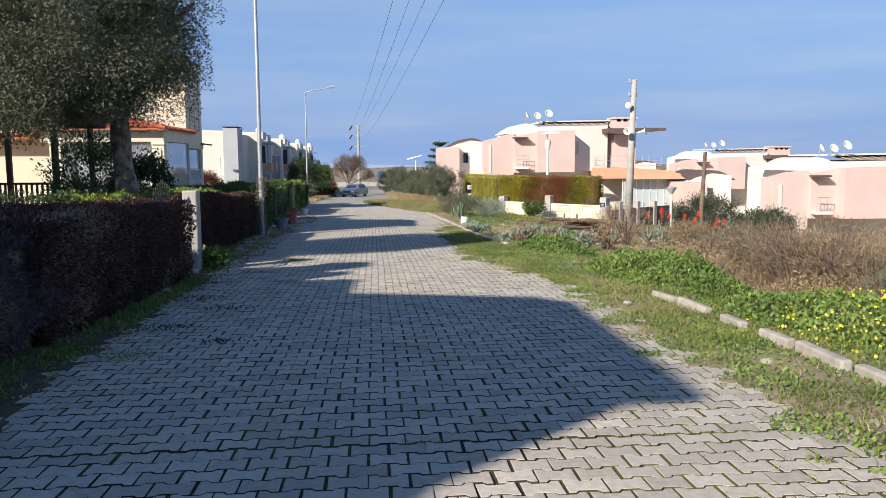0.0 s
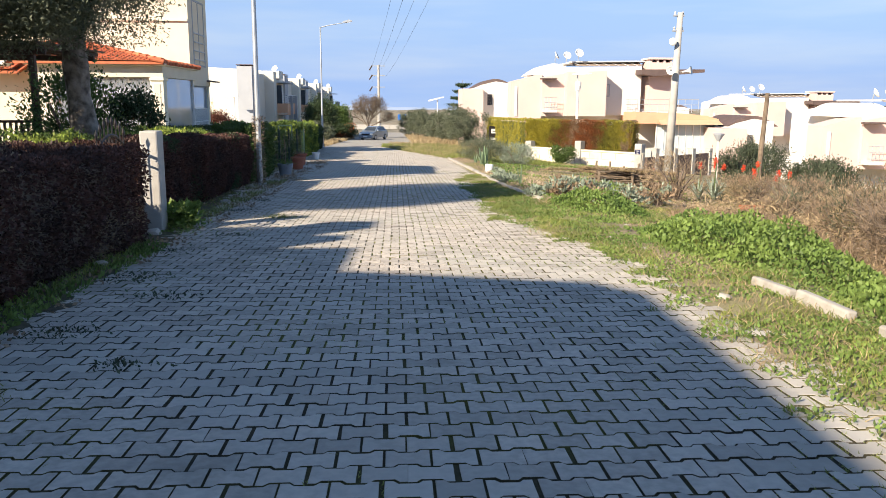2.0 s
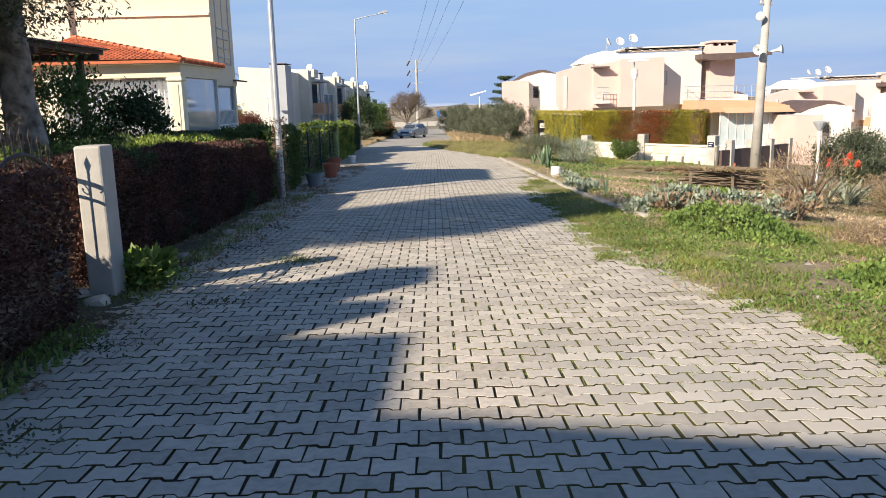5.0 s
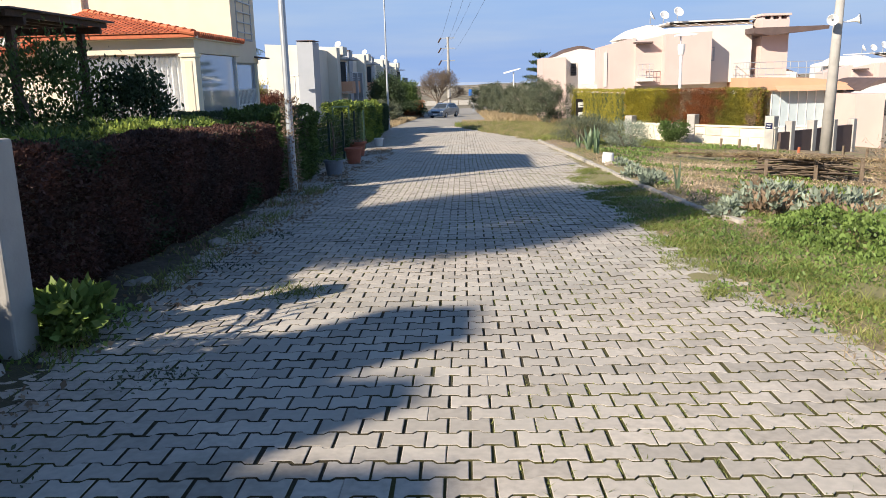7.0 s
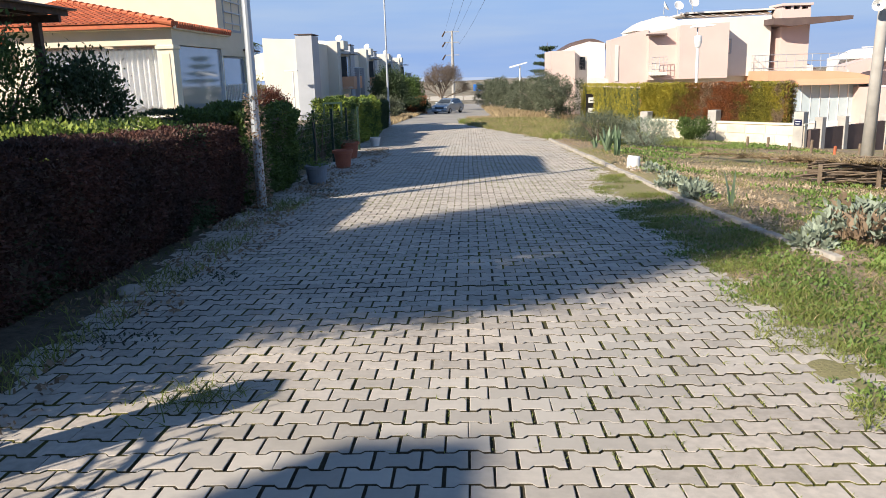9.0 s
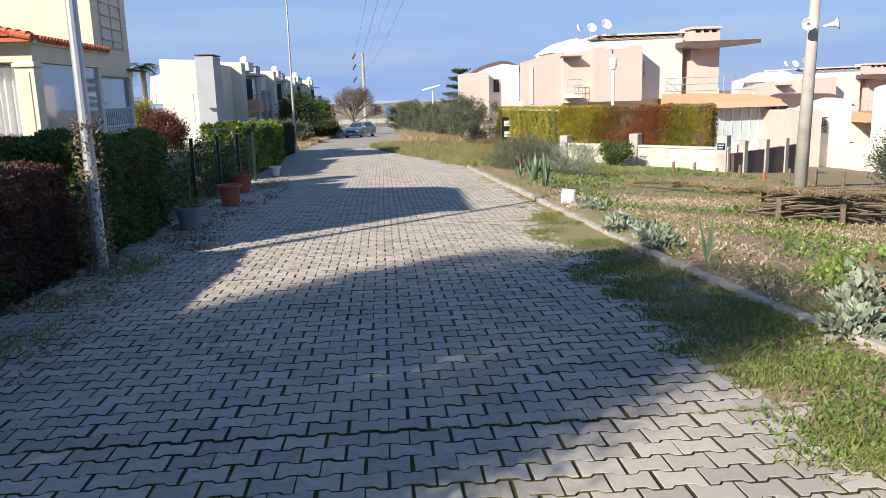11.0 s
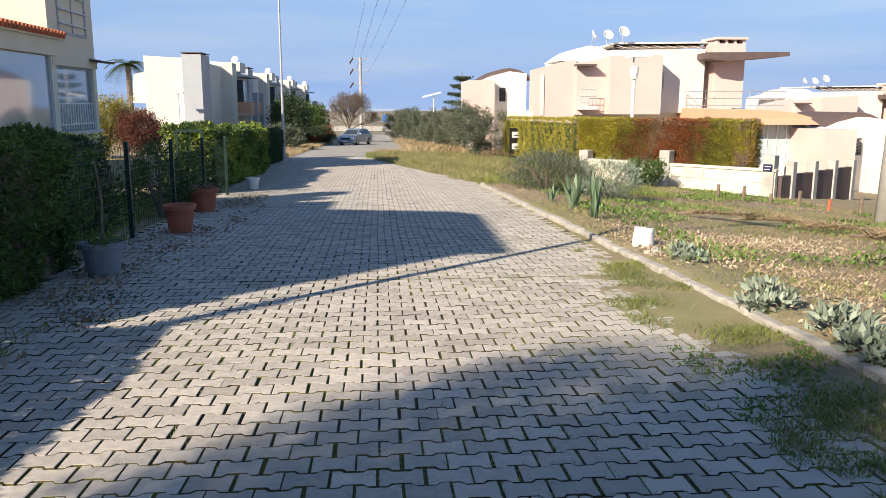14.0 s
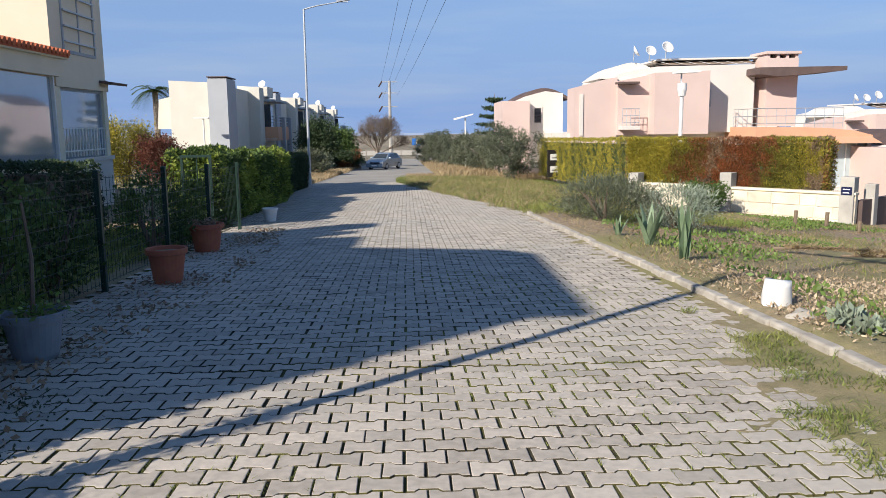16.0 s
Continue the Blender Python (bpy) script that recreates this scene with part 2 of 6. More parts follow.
# ---- mesh helpers ----
class Geo:
    """Gathers vertices and faces for one mesh."""
    def __init__(self):
        self.v, self.f = [], []
    def add(self, verts, faces):
        k = len(self.v)
        self.v += [tuple(p) for p in verts]
        self.f += [tuple(i + k for i in f) for f in faces]
        return self
    def box(self, x0, x1, y0, y1, z0, z1, ch=0.0):
        if not ch:
            self.add([(x, y, z) for z in (z0, z1) for y in (y0, y1) for x in (x0, x1)],
                     [(0, 2, 3, 1), (4, 5, 7, 6), (0, 1, 5, 4), (2, 6, 7, 3), (0, 4, 6, 2), (1, 3, 7, 5)])
            return self
        bm = bmesh.new()
        bmesh.ops.create_cube(bm, size=1)
        for w in bm.verts:
            w.co = Vector(((x0 + x1) / 2 + w.co.x * (x1 - x0), (y0 + y1) / 2 + w.co.y * (y1 - y0), (z0 + z1) / 2 + w.co.z * (z1 - z0)))
        bmesh.ops.bevel(bm, geom=bm.edges[:], offset=ch, segments=2, affect="EDGES", profile=0.5)
        bm.verts.index_update()
        self.add([w.co for w in bm.verts], [[w.index for w in f.verts] for f in bm.faces])
        bm.free()
        return self
    def prism(self, pts, a, b, axis="y"):
        """A closed outline pushed along an axis from a to b."""
        n = len(pts)
        put = {"y": lambda p, c: (p[0], c, p[1]), "x": lambda p, c: (c, p[0], p[1]), "z": lambda p, c: (p[0], p[1], c)}[axis]
        self.add([put(p, a) for p in pts] + [put(p, b) for p in pts],
                 [tuple(range(n)), tuple(range(2 * n - 1, n - 1, -1))] + [(i, i + n, (i + 1) % n + n, (i + 1) % n) for i in range(n)])
        return self
    def tube(self, path, radii, seg=8, caps=True):
        rings = []
        path = [Vector(p) for p in path]
        k = len(self.v)
        for i, p in enumerate(path):
            d = (path[min(i + 1, len(path) - 1)] - path[max(i - 1, 0)]).normalized()
            up = Vector((0, 0, 1)) if abs(d.z) < 0.9 else Vector((1, 0, 0))
            a = d.cross(up).normalized()
            b = d.cross(a)
            r = radii[i] if isinstance(radii, (list, tuple)) else radii
            self.v += [tuple(p + a * math.cos(6.2832 * j / seg) * r + b * math.sin(6.2832 * j / seg) * r) for j in range(seg)]
        for i in range(len(path) - 1):
            for j in range(seg):
                q = k + i * seg
                self.f.append((q + j, q + (j + 1) % seg, q + seg + (j + 1) % seg, q + seg + j))
        if caps:
            self.f.append(tuple(k + j for j in range(seg))[::-1])
            self.f.append(tuple(k + (len(path) - 1) * seg + j for j in range(seg)))
        return self
    def lathe(self, prof, x=0, y=0, seg=20):
        k = len(self.v)
        for r, z in prof:
            self.v += [(x + r * math.cos(6.2832 * j / seg), y + r * math.sin(6.2832 * j / seg), z) for j in range(seg)]
        for i in range(len(prof) - 1):
            for j in range(seg):
                q = k + i * seg
                self.f.append((q + j, q + (j + 1) % seg, q + seg + (j + 1) % seg, q + seg + j))
        return self

def part(name, geo, material, parent=None, label="", smooth=False):
    me = bpy.data.meshes.new(name)
    if isinstance(geo, Geo):
        me.from_pydata(geo.v, [], geo.f)
    else:
        me.from_pydata(*geo)
    me.materials.append(M[material] if isinstance(material, str) else material)
    if smooth:
        me.shade_smooth()
    ob = new(name, me)
    if parent:
        ob.parent = parent
    if label:
        ob["label"] = label
    return ob

def thing(name, label, category, at=(0, 0, 0), rz=0.0, group="", kind=""):
    ob = new(name)
    ob.matrix_basis = pose(*at, 0, 0, rz)
    return tagged(ob, label, category, group, kind)

rng = np.random.default_rng(5)

def leaves(centres, normals=None, size=0.05, aspect=0.45, spread=1.0, up=0.0):
    """Diamond leaves at the given places, turned at random: vertices, edges and faces for from_pydata."""
    c = np.asarray(centres, float)
    n = len(c)
    d = rng.normal(size=(n, 3)) * spread
    if normals is not None:
        d += np.asarray(normals)
    d[:, 2] += up
    d /= np.linalg.norm(d, axis=1)[:, None] + 1e-9
    s = np.cross(d, rng.normal(size=(n, 3)))
    s /= np.linalg.norm(s, axis=1)[:, None] + 1e-9
    ln = size * rng.uniform(0.6, 1.4, (n, 1))
    w = ln * aspect * 0.5
    v = np.stack([c, c + d * ln * 0.5 + s * w, c + d * ln, c + d * ln * 0.5 - s * w], 1).reshape(-1, 3)
    f = np.arange(n * 4).reshape(n, 4)
    return v.tolist(), [], f.tolist()

def blades(base, height=0.12, width=0.008, lean=0.5):
    """Grass blades: one bent triangle pair each."""
    c = np.asarray(base, float)
    n = len(c)
    h = height * rng.uniform(0.4, 1.3, (n, 1))
    a = rng.uniform(0, 6.283, n)
    side = np.stack([np.cos(a), np.sin(a), np.zeros(n)], 1) * width
    bend = rng.normal(size=(n, 3)) * lean
    bend[:, 2] = 0
    mid = c + bend * h * 0.35 + np.array([0, 0, 1]) * h * 0.6
    top = c + bend * h + np.array([0, 0, 1]) * h
    v = np.stack([c - side, c + side, mid + side * 0.7, mid - side * 0.7, top], 1).reshape(-1, 3)
    k = np.arange(n)[:, None] * 5
    f4 = (k + np.array([[0, 1, 2, 3]])).tolist()
    f3 = (k + np.array([[3, 2, 4]])).tolist()
    return v.tolist(), [], f4 + f3

# ---- the lie of the land ----
def road_z(y):
    if y < 330:
        return -0.033 * y
    return -10.9

def ground_z(x, y):
    z = road_z(y)
    if x > 3.2:
        z -= 0.078 * min(x - 3.2, 10) + 0.09 * min(max(x - 13.2, 0), 22)
    return z

# ---- ground, road ----
def hill(x, y):
    z = ground_z(x, min(y, 330))
    if y > 200:
        t = min((y - 200) / 220, 1)
        z = z * (1 - t) + t * (-5.0 + 3.0 * noise.noise((x * 0.006, y * 0.004, 0)) + 1.5 * noise.noise((x * 0.02, y * 0.02, 3)))
    if y > 600:
        z -= (y - 600) * 0.05
    if x > 60 and y <= 400:
        z -= (x - 60) * 0.05
    return z

def axis_steps(lo, hi, near_lo, near_hi, step):
    a = list(np.arange(near_lo, near_hi, step))
    while a[-1] < hi:
        a.append(a[-1] + max(step, (a[-1] - near_hi) * 0.22 + step))
    while a[0] > lo:
        a.insert(0, a[0] - max(step, (near_lo - a[0]) * 0.22 + step))
    return a

gx = axis_steps(-2500, 2500, -12, 22, 0.5)
gy = axis_steps(-400, 1600, -8, 72, 0.5)
gv = []
for y in gy:
    for x in gx:
        rough = 0.0
        if 3.3 < x < 40 and -10 < y < 80:
            rough = 0.05 * noise.noise((x * 0.9, y * 0.9, 1)) + 0.05 * min(1, x - 3.3)
        gv.append((x, y, hill(x, y) - 0.05 + rough))
nx = len(gx)
gf = [(j * nx + i, j * nx + i + 1, (j + 1) * nx + i + 1, (j + 1) * nx + i) for j in range(len(gy) - 1) for i in range(nx - 1)]
ground = part("ground", (gv, [], gf), "soil", smooth=True)
tagged(ground, "dry soil and scrub land sloping to hills", "ground", kind="structure")
ground.data.materials.append(M["hill"])
for p in ground.data.polygons:
    if p.center.y > 130 or abs(p.center.x) > 90:
        p.material_index = 1

# paved lane: jointed bed, then pavers
P, ROW = 0.21, 0.154
LEFT_Y = (-3, 5, 8, 12, 15, 19, 22, 27)
LEFT_X = (-2.0, -2.03, -2.2, -2.34, -2.45, -2.85, -3.15, -3.3)
EDGE_Y = (-8, 4.1, 5.4, 7.6, 10, 12, 13.2, 14.8, 16.6, 18, 20, 21.6, 24, 25.6, 27.2, 28.5, 40)
EDGE_X = (2.9, 2.85, 2.75, 2.8, 3.0, 2.85, 2.6, 2.32, 2.22, 2.32, 2.36, 2.36, 2.2, 2.3, 2.8, 3.02, 3.02)
def LEFT_AT(y):
    return float(np.interp(y, LEFT_Y, LEFT_X))
def kerb_x(y):
    return float(np.interp(y, (18.3, 19.7, 22, 25, 29, 38.5), (3.42, 3.27, 3.13, 3.13, 3.08, 2.92)))
def verge_off(x, y):
    """Height of the soil that creeps over the paving edge, above the paving."""
    e = float(np.interp(y, EDGE_Y, EDGE_X))
    e += 0.14 * noise.noise((y * 0.8, x * 0.5, 3)) + 0.10 * noise.noise((y * 2.6, x * 2.2, 7))
    f = min(max((x - e) / 0.75, -1.0), 1.0)
    h = 0.02 * f + 0.014 * noise.noise((x * 3.1, y * 3.1, 5)) + 0.007 * noise.noise((x * 9, y * 9, 2)) - (0.008 if y < 13 else 0.003)
    if y > 18.3:
        h += 0.05 * min(max((x - kerb_x(y)) / 0.15, 0), 1)
    return h
def soil_z(x, y):
    """Surface of the open soil beside the lane."""
    g = ground_z(x, y) - 0.05
    if x > 3.3:
        g += 0.05 * noise.noise((x * 0.9, y * 0.9, 1)) + 0.05 * min(1, x - 3.3)
    if 1.6 < x < 4.8 and y < 40:
        k = min(max((4.8 - x) / 1.2, 0), 1)
        g = max(g, g * (1 - k) + (road_z(y) + verge_off(x, y)) * k)
    return g
def left_edge(y):
    return -3.2 if y < 30 else -3.2 - 0.05 * (y - 30)
def right_edge(y):
    return 3.3 + 0.15 * noise.noise((y * 0.7, 0, 9)) if y < 19.5 else 3.05
bed = Geo()
ys = [-14 + 2 * i for i in range(60)]
for a, b in zip(ys, ys[1:]):
    bed.add([(left_edge(a) - 0.2, a, road_z(a) - 0.011), (3.3, a, road_z(a) - 0.011), (3.3, b, road_z(b) - 0.011), (left_edge(b) - 0.2, b, road_z(b) - 0.011)], [(0, 1, 2, 3)])
road = tagged(part("road", bed, "joint"), "lane of interlocking grey concrete pavers with mossy joints", "road", kind="structure")
# soil creeping over the paving edge
vx, vy = np.arange(1.6, 4.85, 0.055), np.arange(-6, 40, 0.055)
vv = [(x, y, road_z(y) + verge_off(x, y) if x < 3.6 else soil_z(x, y)) for y in vy for x in vx]
k = len(vx)
vf = [(j * k + i, j * k + i + 1, (j + 1) * k + i + 1, (j + 1) * k + i) for j in range(len(vy) - 1) for i in range(k - 1)]
tagged(part("verge_soil", (vv, [], vf), "soil", smooth=True), "dry soil creeping over the edge of the paving", "ground", kind="structure")


def left_soil(x, y):
    e = LEFT_AT(y) + 0.12 * noise.noise((y * 0.9, 0, 12)) + 0.09 * noise.noise((y * 2.7, x * 2, 15))
    return 0.022 * min(max((e - x) / 0.4, -1.0), 1.6) + 0.012 * noise.noise((x * 3.3, y * 3.3, 21)) + 0.008 * noise.noise((x * 9, y * 9, 22)) - 0.004
lx, ly = np.arange(-3.6, -1.6, 0.055), np.arange(-3, 27, 0.055)
lv = [(x, y, road_z(y) + left_soil(x, y)) for y in ly for x in lx]
k = len(lx)
lf_ = [(j * k + i, j * k + i + 1, (j + 1) * k + i + 1, (j + 1) * k + i) for j in range(len(ly) - 1) for i in range(k - 1)]
tagged(part("verge_soil", (lv, [], lf_), "litter", smooth=True), "dark soil and leaf litter along the foot of the hedge", "ground", kind="structure")

# ---- the cream house with the sunroom, and its two neighbours ----
def window(parent, x0, x1, y, z0, z1, mat_glass="darkglass", frame_mat="whiteplastic", bars=1):
    """A framed window in a wall that faces -y."""
    w = part("window", Geo().box(x0 + 0.04, x1 - 0.04, y + 0.02, y + 0.05, z0 + 0.04, z1 - 0.04), mat_glass, parent)
    fr = Geo()
    fr.box(x0, x0 + 0.07, y - 0.03, y + 0.06, z0, z1).box(x1 - 0.07, x1, y - 0.03, y + 0.06, z0, z1)
    fr.box(x0 + 0.07, x1 - 0.07, y - 0.03, y + 0.06, z1 - 0.07, z1).box(x0 + 0.07, x1 - 0.07, y - 0.03, y + 0.06, z0, z0 + 0.07)
    for i in range(bars):
        c = x0 + (x1 - x0) * (i + 1) / (bars + 1)
        fr.box(c - 0.03, c + 0.03, y - 0.025, y + 0.055, z0 + 0.07, z1 - 0.07)
    part("window_frame", fr, frame_mat, w)
    return w

def side_window(parent, x, y0, y1, z0, z1, mat_glass="glass", frame_mat="cream_trim", bars=0):
    """A framed window in a wall that faces +x."""
    w = part("window", Geo().box(x - 0.05, x - 0.02, y0 + 0.04, y1 - 0.04, z0 + 0.04, z1 - 0.04), mat_glass, parent)
    fr = Geo()
    fr.box(x - 0.06, x + 0.03, y0, y0 + 0.09, z0, z1).box(x - 0.06, x + 0.03, y1 - 0.09, y1, z0, z1)
    fr.box(x - 0.06, x + 0.03, y0 + 0.09, y1 - 0.09, z1 - 0.09, z1).box(x - 0.06, x + 0.03, y0 + 0.09, y1 - 0.09, z0, z0 + 0.09)
    for i in range(bars):
        c = y0 + (y1 - y0) * (i + 1) / (bars + 1)
        fr.box(x - 0.055, x + 0.025, c - 0.03, c + 0.03, z0 + 0.09, z1 - 0.09)
    part("window_frame", fr, frame_mat, w)
    return w

def railing(parent, x0, y0, x1, y1, z, h=0.95, mat_name="galv", n=8, rails=1, name="railing"):
    g = Geo()
    d = Vector((x1 - x0, y1 - y0, 0))
    for i in range(n + 1):
        p = Vector((x0, y0, z)) + d * i / n
        g.tube([p, p + Vector((0, 0, h))], 0.018, 6)
    for k in range(rails + 1):
        zz = z + h - k * h * 0.8 / max(rails, 1)
        g.tube([(x0, y0, zz), (x1, y1, zz)], 0.024, 6)
    return part(name, g, mat_name, parent)

def corrugate(origin, right, up, width_at, courses, pitch=0.22, length=0.36):
    """Rows of curved roof tiles on a slope; width_at gives the start and end along the course."""
    g = Geo()
    o, r, u = Vector(origin), Vector(right).normalized(), Vector(up).normalized()
    nrm = r.cross(u).normalized()
    for c in range(courses):
        a, b = width_at(c)
        i = a
        while i < b - 0.02:
            w = min(pitch, b - i)
            base = o + r * i + u * (c * length * 0.86)
            jit = random.uniform(-0.012, 0.012)
            vs = []
            for s, lift in ((0, 0.05), (length, 0.022)):
                for q in range(5):
                    ang = math.pi * q / 4
                    vs.append(base + u * (s + jit) + r * (w * (0.5 - 0.47 * math.cos(ang))) + nrm * (lift + 0.055 * math.sin(ang)))
            g.add(vs, [(q, q + 1, q + 6, q + 5) for q in range(4)] + [(0, 4, 3, 2, 1)])
            i += pitch
    return g

def cream_house():
    h = thing("cream_house", "cream rendered two-storey house with terracotta roof and curtained sunroom", "house", (-9.5, 36.4, -1.4))
    X, Y, Z = 9.5, -36.4, 1.4
    def rel(g):
        g.v = [(x + X, y + Y, z + Z) for x, y, z in g.v]
        return g
    def rp(name, g, m, label="", parent=h):
        return part(name, rel(g), m, parent, label)
    # sunroom base, beam and columns
    rp("plinth", Geo().box(-13.3, -9.12, 36.42, 42.0, -2.2, -0.16), "cream")
    rp("sill", Geo().box(-13.3, -9.02, 36.3, 36.75, -0.16, -0.04, 0.015).box(-9.36, -9.02, 36.75, 42.0, -0.16, -0.04, 0.015), "cream_trim")
    rp("beam", Geo().box(-14.4, -9.1, 36.4, 36.75, 2.22, 2.72).box(-9.4, -9.1, 36.75, 42.0, 2.22, 2.72), "cream")
    rp("cornice", Geo().box(-14.6, -8.92, 36.18, 36.42, 2.68, 2.8, 0.02).box(-9.12, -8.98, 36.42, 42.2, 2.68, 2.8, 0.02), "cream_trim")
    for x in (-9.6, -14.05):
        rp("column", Geo().box(x, x + 0.5, 36.4, 36.9, -0.04, 2.22), "cream_trim")
        rp("column_panel", Geo().box(x + 0.12, x + 0.38, 36.38, 36.4, 0.15, 1.95, 0.008), "cream")
        rp("capital", Geo().box(x - 0.05, x + 0.55, 36.34, 36.96, 2.08, 2.2, 0.02), "cream_trim")
    rp("sunroom_floor", Geo().box(-13.5, -9.4, 36.8, 42, -0.3, -0.1), "white")
    # curtains hang in folds behind the glass
    cur = Geo()
    n = 150
    zs = (0.28, 0.9, 1.6, 2.16)
    for i in range(n + 1):
        x = -13.5 + 3.9 * i / n
        fold = 0.05 * math.sin(i * 0.9) + 0.03 * math.sin(i * 0.37 + 1)
        for z in zs:
            cur.v.append((x, 36.95 + fold * (1.3 - 0.2 * z), z + (0.05 * math.sin(i * 0.5) if z < 0.5 else 0)))
    for i in range(n):
        for q in range(3):
            a = i * 4 + q
            cur.f.append((a, a + 4, a + 5, a + 1))
    rp("curtain", cur, "curtain", "white pleated curtain drawn across the glazing")
    rp("glazing", Geo().box(-13.5, -9.62, 36.56, 36.58, -0.04, 2.2), "glass")
    gf_ = Geo()
    for x in (-13.5, -9.66):
        gf_.box(x, x + 0.05, 36.52, 36.62, -0.04, 2.2)
    gf_.box(-13.5, -9.6, 36.5, 36.64, -0.04, 0.06)
    rp("glazing_frame", gf_, "whiteplastic")
    rp("side_glazing", Geo().box(-9.3, -9.28, 36.95, 41.7, 0.0, 2.2), "pane")
    rp("side_curtain", Geo().box(-9.6, -9.56, 37.0, 38.2, 0.05, 2.18), "curtain")
    for y in (36.92, 41.66):
        rp("mullion", Geo().box(-9.36, -9.2, y, y + 0.07, -0.04, 2.22), "whiteplastic")
    # roof over the sunroom
    A, E, C, B = Vector((-8.95, 36.0, 2.82)), Vector((-8.95, 42.2, 2.82)), Vector((-15.4, 42.0, 4.15)), Vector((-15.4, 36.0, 2.82))
    rp("roof", Geo().add([A, B, C, E, A - Vector((0, 0, .1)), B - Vector((0, 0, .1)), E - Vector((0, 0, .1))], [(0, 2, 1), (0, 3, 2), (0, 1, 5, 4), (0, 4, 6, 3)]), "tile")
    up = (C - B)
    cnt = int(up.length / 0.31)
    rp("roof_tiles", corrugate(B, (1, 0, 0), up, lambda c: (0, max(0.05, 6.45 * (1 - c / cnt))), cnt), "tile", "orange terracotta roof tiles in rows")
    hip = Geo()
    for i in range(16):
        p, q = A.lerp(C, i / 16), A.lerp(C, (i + 1.08) / 16)
        hip.tube([p + Vector((0, 0, 0.06)), q + Vector((0, 0, 0.03))], [0.11, 0.085], 8)
    rp("ridge_tiles", hip, "tile")
    edge = Geo()
    for i in range(28):
        y = 36.0 + i * 0.225
        edge.tube([(-9.4, y, 2.93), (-8.9, y, 2.83)], 0.085, 8)
    rp("verge_tiles", edge, "tile")
    rp("gutter_wall", Geo().prism([(-15.9, 2.6), (-15.3, 2.6), (-14.6, 3.3), (-14.75, 3.4), (-15.4, 2.85), (-15.9, 2.85)], 35.9, 36.6), "white")
    # main block
    rp("upper_wall", Geo().box(-21, -9.43, 42.2, 45.9, 2.35, 6.5), "cream")
    rp("lower_wall", Geo().box(-21, -10.9, 42.3, 49.5, -2.2, 2.35), "cream")
    rp("rear_wall", Geo().box(-21, -12.1, 45.6, 51.2, 2.3, 5.3), "cream")
    # unseen parapet and piers, added to cut the stepped shadow edge on the lane
    rp("parapet", Geo().box(-21, -12.05, 45.6, 48.6, 5.3, 6.45), "cream")
    rp("roof_pier", Geo().box(-12.75, -12.1, 49.4, 49.8, 5.3, 6.4), "cream")
    rp("roof_pier", Geo().box(-12.6, -11.95, 50.4, 51.15, 5.3, 6.5), "cream")
    rp("main_roof", Geo().prism([(-21.2, 41.8), (-9.35, 41.8), (-9.35, 45.9), (-9.75, 46.4), (-12.0, 47.0), (-21.2, 47.0)], 6.5, 6.6, "z"), "dark")
    rp("rear_roof", Geo().box(-21.2, -12.05, 47.0, 48.6, 6.45, 6.52), "dark")
    rp("string_course", Geo().box(-15.2, -9.45, 42.1, 42.2, 5.0, 5.12), "cream_trim")
    rp("pilaster", Geo().box(-15.9, -15.5, 42.0, 42.2, 2.6, 6.4), "cream_trim")
    w = side_window(h, 0, 0, 2.3, 0, 3.2, "blind", "grey", 1)
    w.matrix_basis = pose(-9.43 + X, 42.95 + Y, 2.95 + Z)
    sh = Geo()
    for i in range(4):
        sh.box(-9.43, -9.34, 43.0, 45.2, 3.25 + i * 0.42, 3.29 + i * 0.42)
    rp("window_bars", sh, "galv")
    # glazed balcony under the upper storey
    rp("balcony_base", Geo().box(-10.9, -9.42, 42.3, 46.0, -2.2, -0.12), "white")
    rp("balcony_sill", Geo().box(-10.9, -9.36, 42.3, 46.06, -0.12, 0.0, 0.012), "white")
    for y in (42.3, 45.66):
        rp("balcony_column", Geo().box(-9.74, -9.44, y, y + 0.3, 0.0, 2.0), "cream_trim")
    rp("balcony_beam", Geo().box(-10.9, -9.4, 42.3, 46.02, 2.0, 2.35), "cream")
    rp("balcony_glass", Geo().box(-9.58, -9.56, 42.6, 45.66, 0.0, 2.0), "pane")
    rp("balcony_end_glass", Geo().box(-10.8, -9.74, 45.9, 45.92, 0.0, 2.0), "pane")
    gl_ = Geo()
    for y in (42.6, 45.58):
        gl_.box(-9.62, -9.52, y, y + 0.08, 0.0, 2.0)
    gl_.box(-9.62, -9.52, 42.68, 45.58, 1.92, 2.0)
    rp("balcony_glass_frame", gl_, "grey")
    railing(h, -9.47 + X, 42.65 + Y, -9.47 + X, 45.6 + Y, 0.06 + Z, 0.8, "whiteplastic", 14, 1)
    rp("balcony_eave", Geo().prism([(-10.6, 2.36), (-9.05, 2.2), (-9.02, 2.27), (-10.6, 2.48)], 45.3, 46.7), "dark")
    # wing further along
    rp("wing", Geo().box(-24, -14.6, 38.5, 42.0, -2.2, 2.5), "cream")
    rp("wing_roof", corrugate((-24, 37.6, 2.5), (1, 0, 0), (0, 1, 0.35), lambda c: (0, 8.4), 9), "tile")
    rp("wing_roof_deck", Geo().prism([(37.6, 2.45), (42.0, 4.0), (42.0, 3.9), (37.6, 2.35)], -24, -15.4, "x"), "tile")
    rp("wing_window", Geo().box(-20.5, -18.5, 38.46, 38.5, -1.0, 1.4), "darkglass")
    return h

house_l = cream_house()
